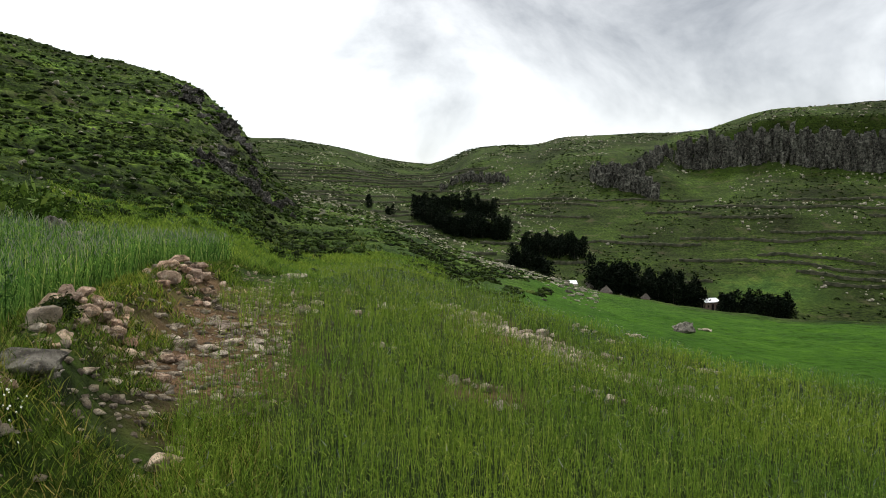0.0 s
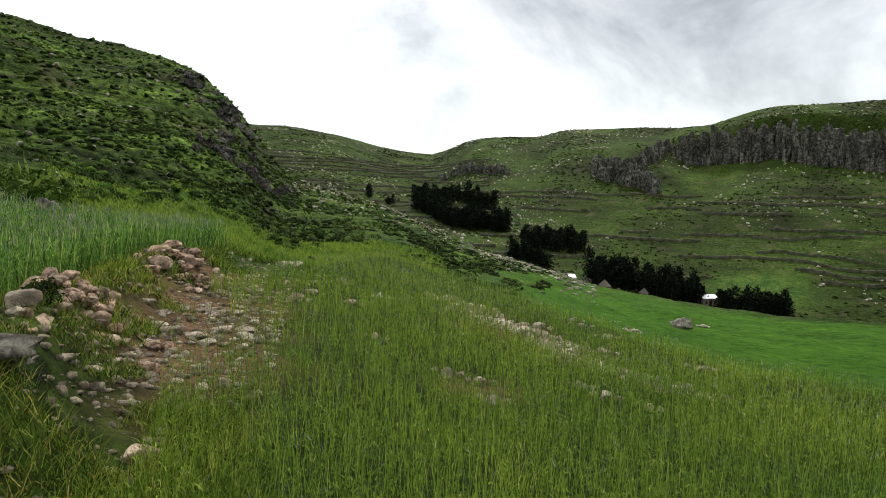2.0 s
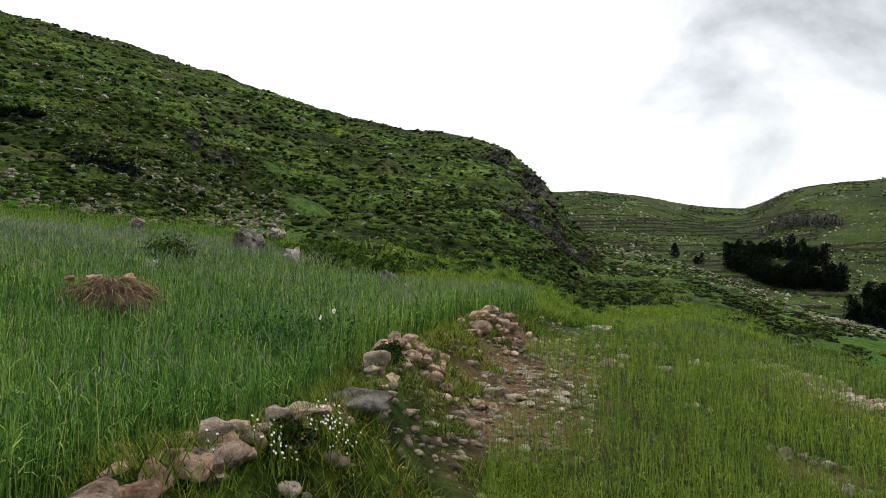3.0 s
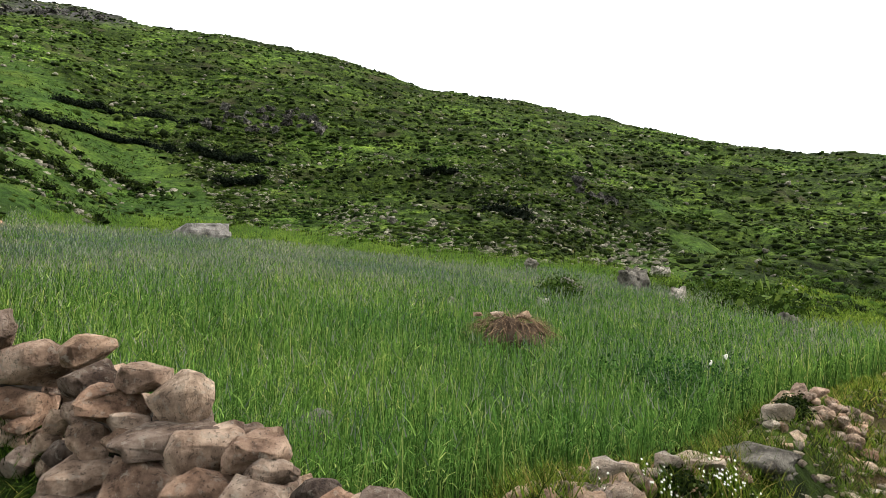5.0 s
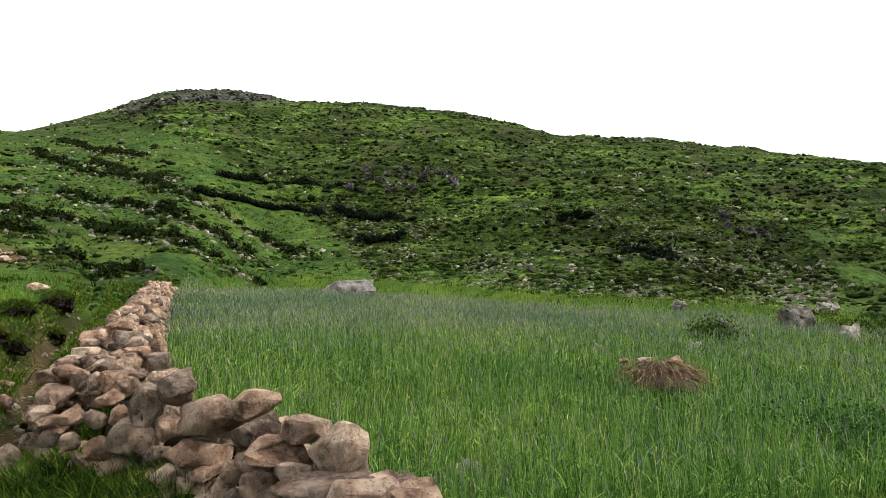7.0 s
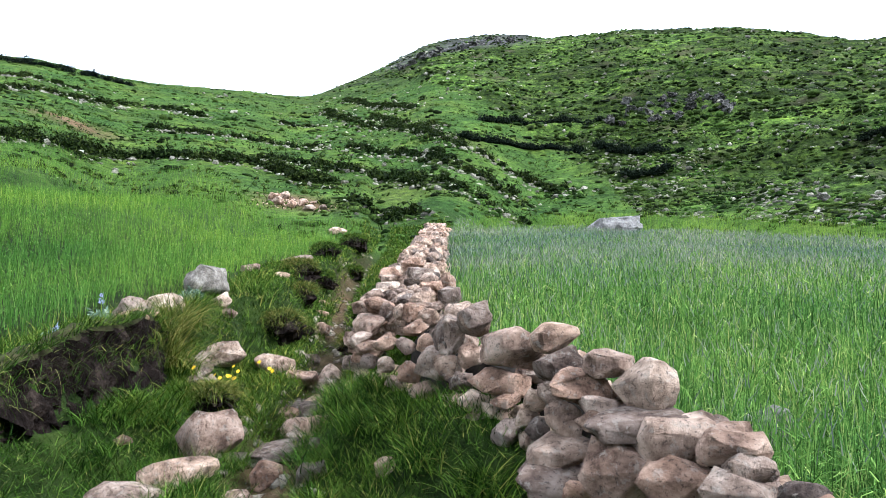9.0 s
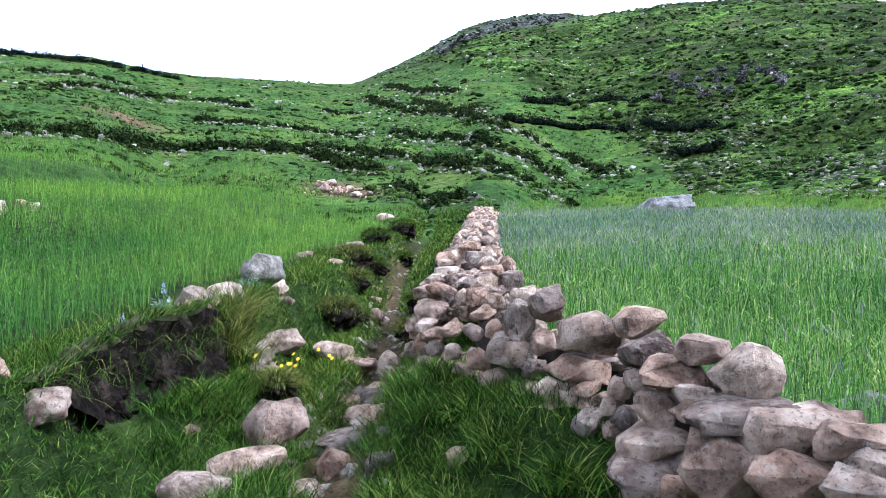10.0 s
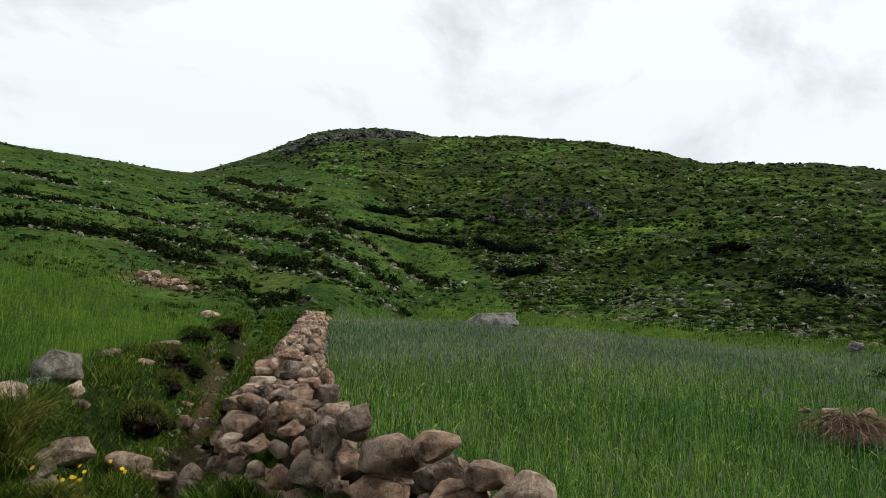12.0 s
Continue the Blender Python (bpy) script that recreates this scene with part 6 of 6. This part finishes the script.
# ---- the valley: trees, houses, cliffs, terraces ----
def trunk_mesh(h):
    bm = bmesh.new()
    bmesh.ops.create_cone(bm, segments=7, radius1=0.16, radius2=0.05, depth=h, matrix=Matrix.Translation((0, 0, h / 2)))
    for v in bm.verts:
        v.co.x += 0.12 * math.sin(v.co.z * 0.6)
    me = bpy.data.meshes.new("trunk")
    bm.to_mesh(me)
    bm.free()
    me.materials.append(m_bark)
    return me


m_bark = plain_material("bark", ((0.3, (0.02, 0.018, 0.015)), (0.7, (0.06, 0.052, 0.045))), 3.0)


def eucalyptus(h, seed):
    np.random.seed(seed)
    t = tagged(empty("eucalyptus_tree", 0, 0, -80), "tall dark eucalyptus tree in a valley grove", "tree", "eucalyptus groves")
    part("trunk", trunk_mesh(h * 0.92), t, pose(0, 0, -80))
    k = 11
    zz = np.linspace(0.02, 0.96, k) * h
    c = np.stack([np.random.normal(0, 0.35, k), np.random.normal(0, 0.35, k), zz - 80], 1)
    rad = h * 0.27 * np.sin(np.linspace(1.0, 2.75, k)) + 0.3
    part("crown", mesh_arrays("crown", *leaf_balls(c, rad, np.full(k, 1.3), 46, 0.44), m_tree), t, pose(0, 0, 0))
    return t


TREES = [eucalyptus(h, 300 + k) for k, h in enumerate((7.4, 6.4, 8.0, 5.6))]
# groves: from, to, how many, height factor, wander
GROVES = [((47, 222), (80, 213), 64, 1.0, 2.6), ((84, 205), (102, 199), 34, 0.86, 2.0), ((22.5, 226), (33, 214), 22, 1.0, 2.0), ((31, 258), (53, 259), 36, 0.85, 2.4), ((-12, 331), (3.5, 290), 28, 1.05, 3.0), ((2, 292), (27, 281), 44, 1.0, 3.0),
          ((-16, 395), (25, 322), 34, 1.1, 4.0), ((-39, 353), (-38.4, 353), 2, 0.9, 0.8), ((-27, 334), (-24, 333), 3, 0.6, 1.0)]
used = set()
for (xa, ya), (xb, yb), n, f, wander in GROVES:
    for k in range(n):
        u = (k + random.random()) / n
        x, y = xa + (xb - xa) * u + random.gauss(0, wander * 0.4), ya + (yb - ya) * u + random.gauss(0, wander)
        kind = random.randrange(4)
        m = pose(x, y, ground_at(x, y) - 0.1, 0, 0, random.uniform(0, 360)) @ Matrix.Diagonal((f * random.uniform(0.85, 1.15), f * random.uniform(0.85, 1.15), f * random.uniform(0.8, 1.15), 1))
        if kind not in used:
            used.add(kind)
            TREES[kind].matrix_basis = m
        else:
            ob = copy_thing(TREES[kind], pose(x, y, ground_at(x, y) - 0.1))
            ob.matrix_basis = m

m_tin = plain_material("tin_roof", ((0.3, (0.55, 0.56, 0.58)), (0.7, (0.78, 0.79, 0.80))), 1.5, 0.5, 0.1)
m_adobe = plain_material("adobe", ((0.3, (0.12, 0.085, 0.065)), (0.7, (0.22, 0.165, 0.13))), 1.2)
m_thatch = plain_material("old_thatch", ((0.3, (0.055, 0.048, 0.040)), (0.7, (0.12, 0.105, 0.09))), 2.0)
m_dark = plain_material("doorway", ((0.3, (0.010, 0.009, 0.008)), (0.7, (0.025, 0.022, 0.02))), 2.0)


def box_mesh(name, lo, hi, material, bevel=0.03):
    bm = bmesh.new()
    bmesh.ops.create_cube(bm, size=1.0)
    for v in bm.verts:
        v.co = [lo[k] + (v.co[k] + 0.5) * (hi[k] - lo[k]) for k in range(3)]
    bmesh.ops.bevel(bm, geom=list(bm.edges), offset=bevel, segments=1, affect="EDGES")
    me = bpy.data.meshes.new(name)
    bm.to_mesh(me)
    bm.free()
    me.materials.append(material)
    return me


def roof_mesh(w, d, z0, rise, over, thick, material):
    """A gabled roof of two sloping sheets."""
    a, b = w / 2 + over, d / 2 + over
    drop = rise * over / (d / 2)
    prof = [(-b, z0 - drop), (0, z0 + rise), (b, z0 - drop), (b, z0 - drop + thick), (0, z0 + rise + thick), (-b, z0 - drop + thick)]
    vs = [(sx * a, y, z) for sx in (-1, 1) for y, z in prof]
    fs = [(0, 1, 7, 6), (1, 2, 8, 7), (2, 3, 9, 8), (3, 4, 10, 9), (4, 5, 11, 10), (5, 0, 6, 11)]
    me = bpy.data.meshes.new("roof")
    me.from_pydata(vs, [], fs + [(5, 4, 1, 0), (4, 3, 2, 1), (6, 7, 10, 11), (7, 8, 9, 10)])
    me.materials.append(material)
    return me


def house(x, y, z, w, d, h, turn, wall_m, roof_m, label, rise=0.9):
    m = pose(x, y, z, 0, 0, turn)
    ob = tagged(empty("house", x, y, z), label, "house", "valley houses")
    ob.matrix_basis = m

    def add(name, me, lab=""):
        p = new(name, me)
        p.parent = ob
        if lab:
            p["label"] = lab
        return p

    add("wall", box_mesh("wall", (-w / 2, -d / 2, -1.0), (w / 2, d / 2, h), wall_m))
    add("gable", box_mesh("gable", (-w / 2 + 0.1, -d / 6, h - 0.1), (w / 2 - 0.1, d / 6, h + rise * 0.62), wall_m))
    add("roof", roof_mesh(w, d, h, rise, 0.35, 0.10, roof_m))
    add("door", box_mesh("door", (-0.45, -d / 2 - 0.06, 0), (0.45, -d / 2 + 0.02, 1.9), m_dark, 0.01), "dark wooden door")
    for sx in (-1, 1):
        add("window", box_mesh("window", (sx * w * 0.3 - 0.3, -d / 2 - 0.05, 0.9), (sx * w * 0.3 + 0.3, -d / 2 + 0.02, 1.6), m_dark, 0.01))
    return ob


house(38.7, 212.0, -19.6, 5.2, 3.6, 2.0, 6, m_adobe, m_tin, "low adobe house with a pale tin roof", 0.8)
house(82.7, 212.0, -25.4, 5.6, 4.2, 2.6, 22, m_adobe, m_tin, "brown adobe house with a pale tin roof", 0.9)


def hut(x, y, z, r, h, label):
    ob = tagged(empty("thatched_hut", x, y, z), label, "hut", "thatched huts")
    bm = bmesh.new()
    bmesh.ops.create_cone(bm, segments=14, radius1=r, radius2=r * 0.97, depth=h * 0.5 + 1.0, matrix=Matrix.Translation((0, 0, h * 0.25 - 0.5)))
    me = bpy.data.meshes.new("wall")
    bm.to_mesh(me)
    bm.free()
    me.materials.append(m_adobe)
    part("wall", me, ob, pose(x, y, z))
    bm = bmesh.new()
    bmesh.ops.create_cone(bm, segments=18, radius1=r * 1.25, radius2=0.08, depth=h * 0.6, cap_ends=True, matrix=Matrix.Translation((0, 0, h * 0.72)))
    for v in bm.verts:
        v.co += Vector((random.gauss(0, 0.05), random.gauss(0, 0.05), random.gauss(0, 0.05)))
    me = bpy.data.meshes.new("roof")
    bm.to_mesh(me)
    bm.free()
    me.materials.append(m_thatch)
    part("roof", me, ob, pose(x, y, z), "grey weathered thatch")


hut(50.5, 210.0, -21.4, 1.7, 3.3, "round hut with a grey conical thatched roof")
hut(46.6, 215.0, -20.0, 1.1, 2.2, "small round hut with a thatched roof")
# hut shape used in place of a bump of grey stones
hut(63.0, 211.0, -23.0, 1.3, 2.6, "hut shape standing in for a bump of grey stones")
loose("boulder", [(57.0, 207.0, 2.6, 1.8, 15)], "pale boulder beside the valley huts", "boulder", "")

# columns of the cliff band
m_cliff = rock_material("cliff_rock", (0.012, 0.013, 0.011), (0.055, 0.057, 0.048), (0.15, 0.15, 0.128), "each", 0.10, False)


def column_mesh(seed):
    rng = random.Random(seed)
    bm = bmesh.new()
    rings = 6
    sides = 6
    loops = []
    for j in range(rings):
        t = j / (rings - 1)
        k = 0.5 * (1 - 0.25 * t ** 3)
        loops.append([bm.verts.new((math.cos(6.283 * i / sides) * k * rng.uniform(0.8, 1.15), math.sin(6.283 * i / sides) * k * rng.uniform(0.8, 1.15), t + (rng.uniform(-0.05, 0.05) if 0 < j else 0))) for i in range(sides)])
    for a, b in zip(loops, loops[1:]):
        for i in range(sides):
            bm.faces.new((a[i], a[(i + 1) % sides], b[(i + 1) % sides], b[i]))
    bm.faces.new(loops[-1])
    me = bpy.data.meshes.new("rock_column")
    bm.to_mesh(me)
    bm.free()
    me.materials.append(m_cliff)
    return me


COLUMNS = [column_mesh(500 + k) for k in range(7)]


def cliff(points, tall, wide, step_m, label, deep=3.0):
    x0, y0 = points[0]
    ob = tagged(empty("cliff", x0, y0, ground_at(x0, y0)), label, "cliff", kind="structure")
    for k, (x, y) in enumerate(along(points, step_m)):
        h = tall * random.uniform(0.72, 1.05) * (0.90 + 0.16 * math.sin(k * 0.31 + x * 0.05) * math.sin(k * 0.083))
        w = wide * random.uniform(0.45, 1.7)
        px, py = x + random.gauss(0, 0.8), y + random.uniform(-1, deep)
        part("rock_column", random.choice(COLUMNS), ob, Matrix.LocRotScale((px, py, ground_at(px, py) - 2.0), Euler((radians(random.gauss(-7, 6)), radians(random.gauss(0, 6)), random.uniform(0, 6))), (w, w, h + 2)))


cliff([(138, 396), (146, 391), (160, 380), (182, 360), (210, 326), (232, 300), (255, 270)], 18.5, 3.2, 0.8, "tall dark cliff of columnar basalt below the ridge")
cliff([(126, 396), (150, 382), (181, 352), (208, 320), (250, 265)], 7.0, 2.2, 1.4, "lower broken step of the basalt cliff")
cliff([(80, 355), (90, 348), (100, 335), (104, 325)], 7.5, 2.8, 0.36, "grey columnar crag on the valley side", 22.0)
cliff([(86, 372), (100, 366), (112, 372), (124, 390)], 6.0, 2.2, 0.8, "broken basalt steps above the crag", 9.0)
cliff([(-2, 446), (10, 442), (24, 420), (38, 396)], 5.0, 2.2, 1.1, "low weathered crag under the round hilltop", 9.0)

# terrace walls that follow the contours of the valley side
def terraces():
    b = np.radians(np.arange(-40, 16, 0.18))
    r = np.linspace(185, 640, 420)
    B, R = np.meshgrid(b, r, indexing="ij")
    Z = height((-np.sin(B) * R).ravel(), (np.cos(B) * R).ravel()).reshape(B.shape)
    vs, fs = [], []
    for level in np.arange(-22, 46, 2.8):
        prev = None
        wob = 2.6 * ripple(b * 60, b * 0 + level, 6.0, 3, 0.7)
        keep = ripple(b * 40, b * 0 + level * 3.1, 5.0, 2, 1.7)
        for i in range(len(b)):
            over = Z[i] > level + wob[i]
            k = int(np.argmax(over))
            limit = 12 if math.degrees(b[i]) < -4 else 40
            if not over.any() or k == 0 or keep[i] < 0.0 or level > limit:
                prev = None
                continue
            rr = r[k]
            p = []
            for dr, dz in ((-0.5, -0.8), (-0.4, 1.0), (0.6, 1.1), (0.8, -0.8)):
                q = rr + dr
                p.append((-math.sin(b[i]) * q, math.cos(b[i]) * q, level + wob[i] + dz * random.uniform(0.7, 1.3)))
            n = len(vs)
            vs += p
            if prev is not None and abs(rr - last) < 14:
                for j in range(3):
                    fs.append((prev + j, n + j, n + j + 1, prev + j + 1))
            prev, last = n, rr
    return np.array(vs), np.array(fs)


m_terrace = plain_material("terrace_wall", ((0.35, (0.018, 0.022, 0.012)), (0.65, (0.060, 0.060, 0.038))), 0.6)
stuff("terrace_walls", terraces(), m_terrace, "old overgrown terrace walls along the valley side", "terrace walls")


def on_far(x, y):
    b, r = bearing(x, y), np.hypot(x, y)
    return (b > -42) & (b < 17) & (r > 190) & (r < np.interp(b, *T_FAR[2]) * 1.01)


fs_pts = scatter(26000, -160, 330, 150, 720, lambda x, y: on_far(x, y) & (ripple(x, y, 26, 4, 8.8) > 0.0))
stuff("valley_stones", stone_cloud(fs_pts, 0.5 + 1.9 * np.random.rand(len(fs_pts)) ** 3), m_hillrock, "pale stones strewn over the valley side", "stones")
fsh = scatter(26000, -160, 330, 150, 720, lambda x, y: on_far(x, y) & (ripple(x, y, 30, 4, 5.8) > -0.05))
shrubs("valley_shrubs", fsh, 0.8, 9, 0.45, "dark scrub on the far valley side")
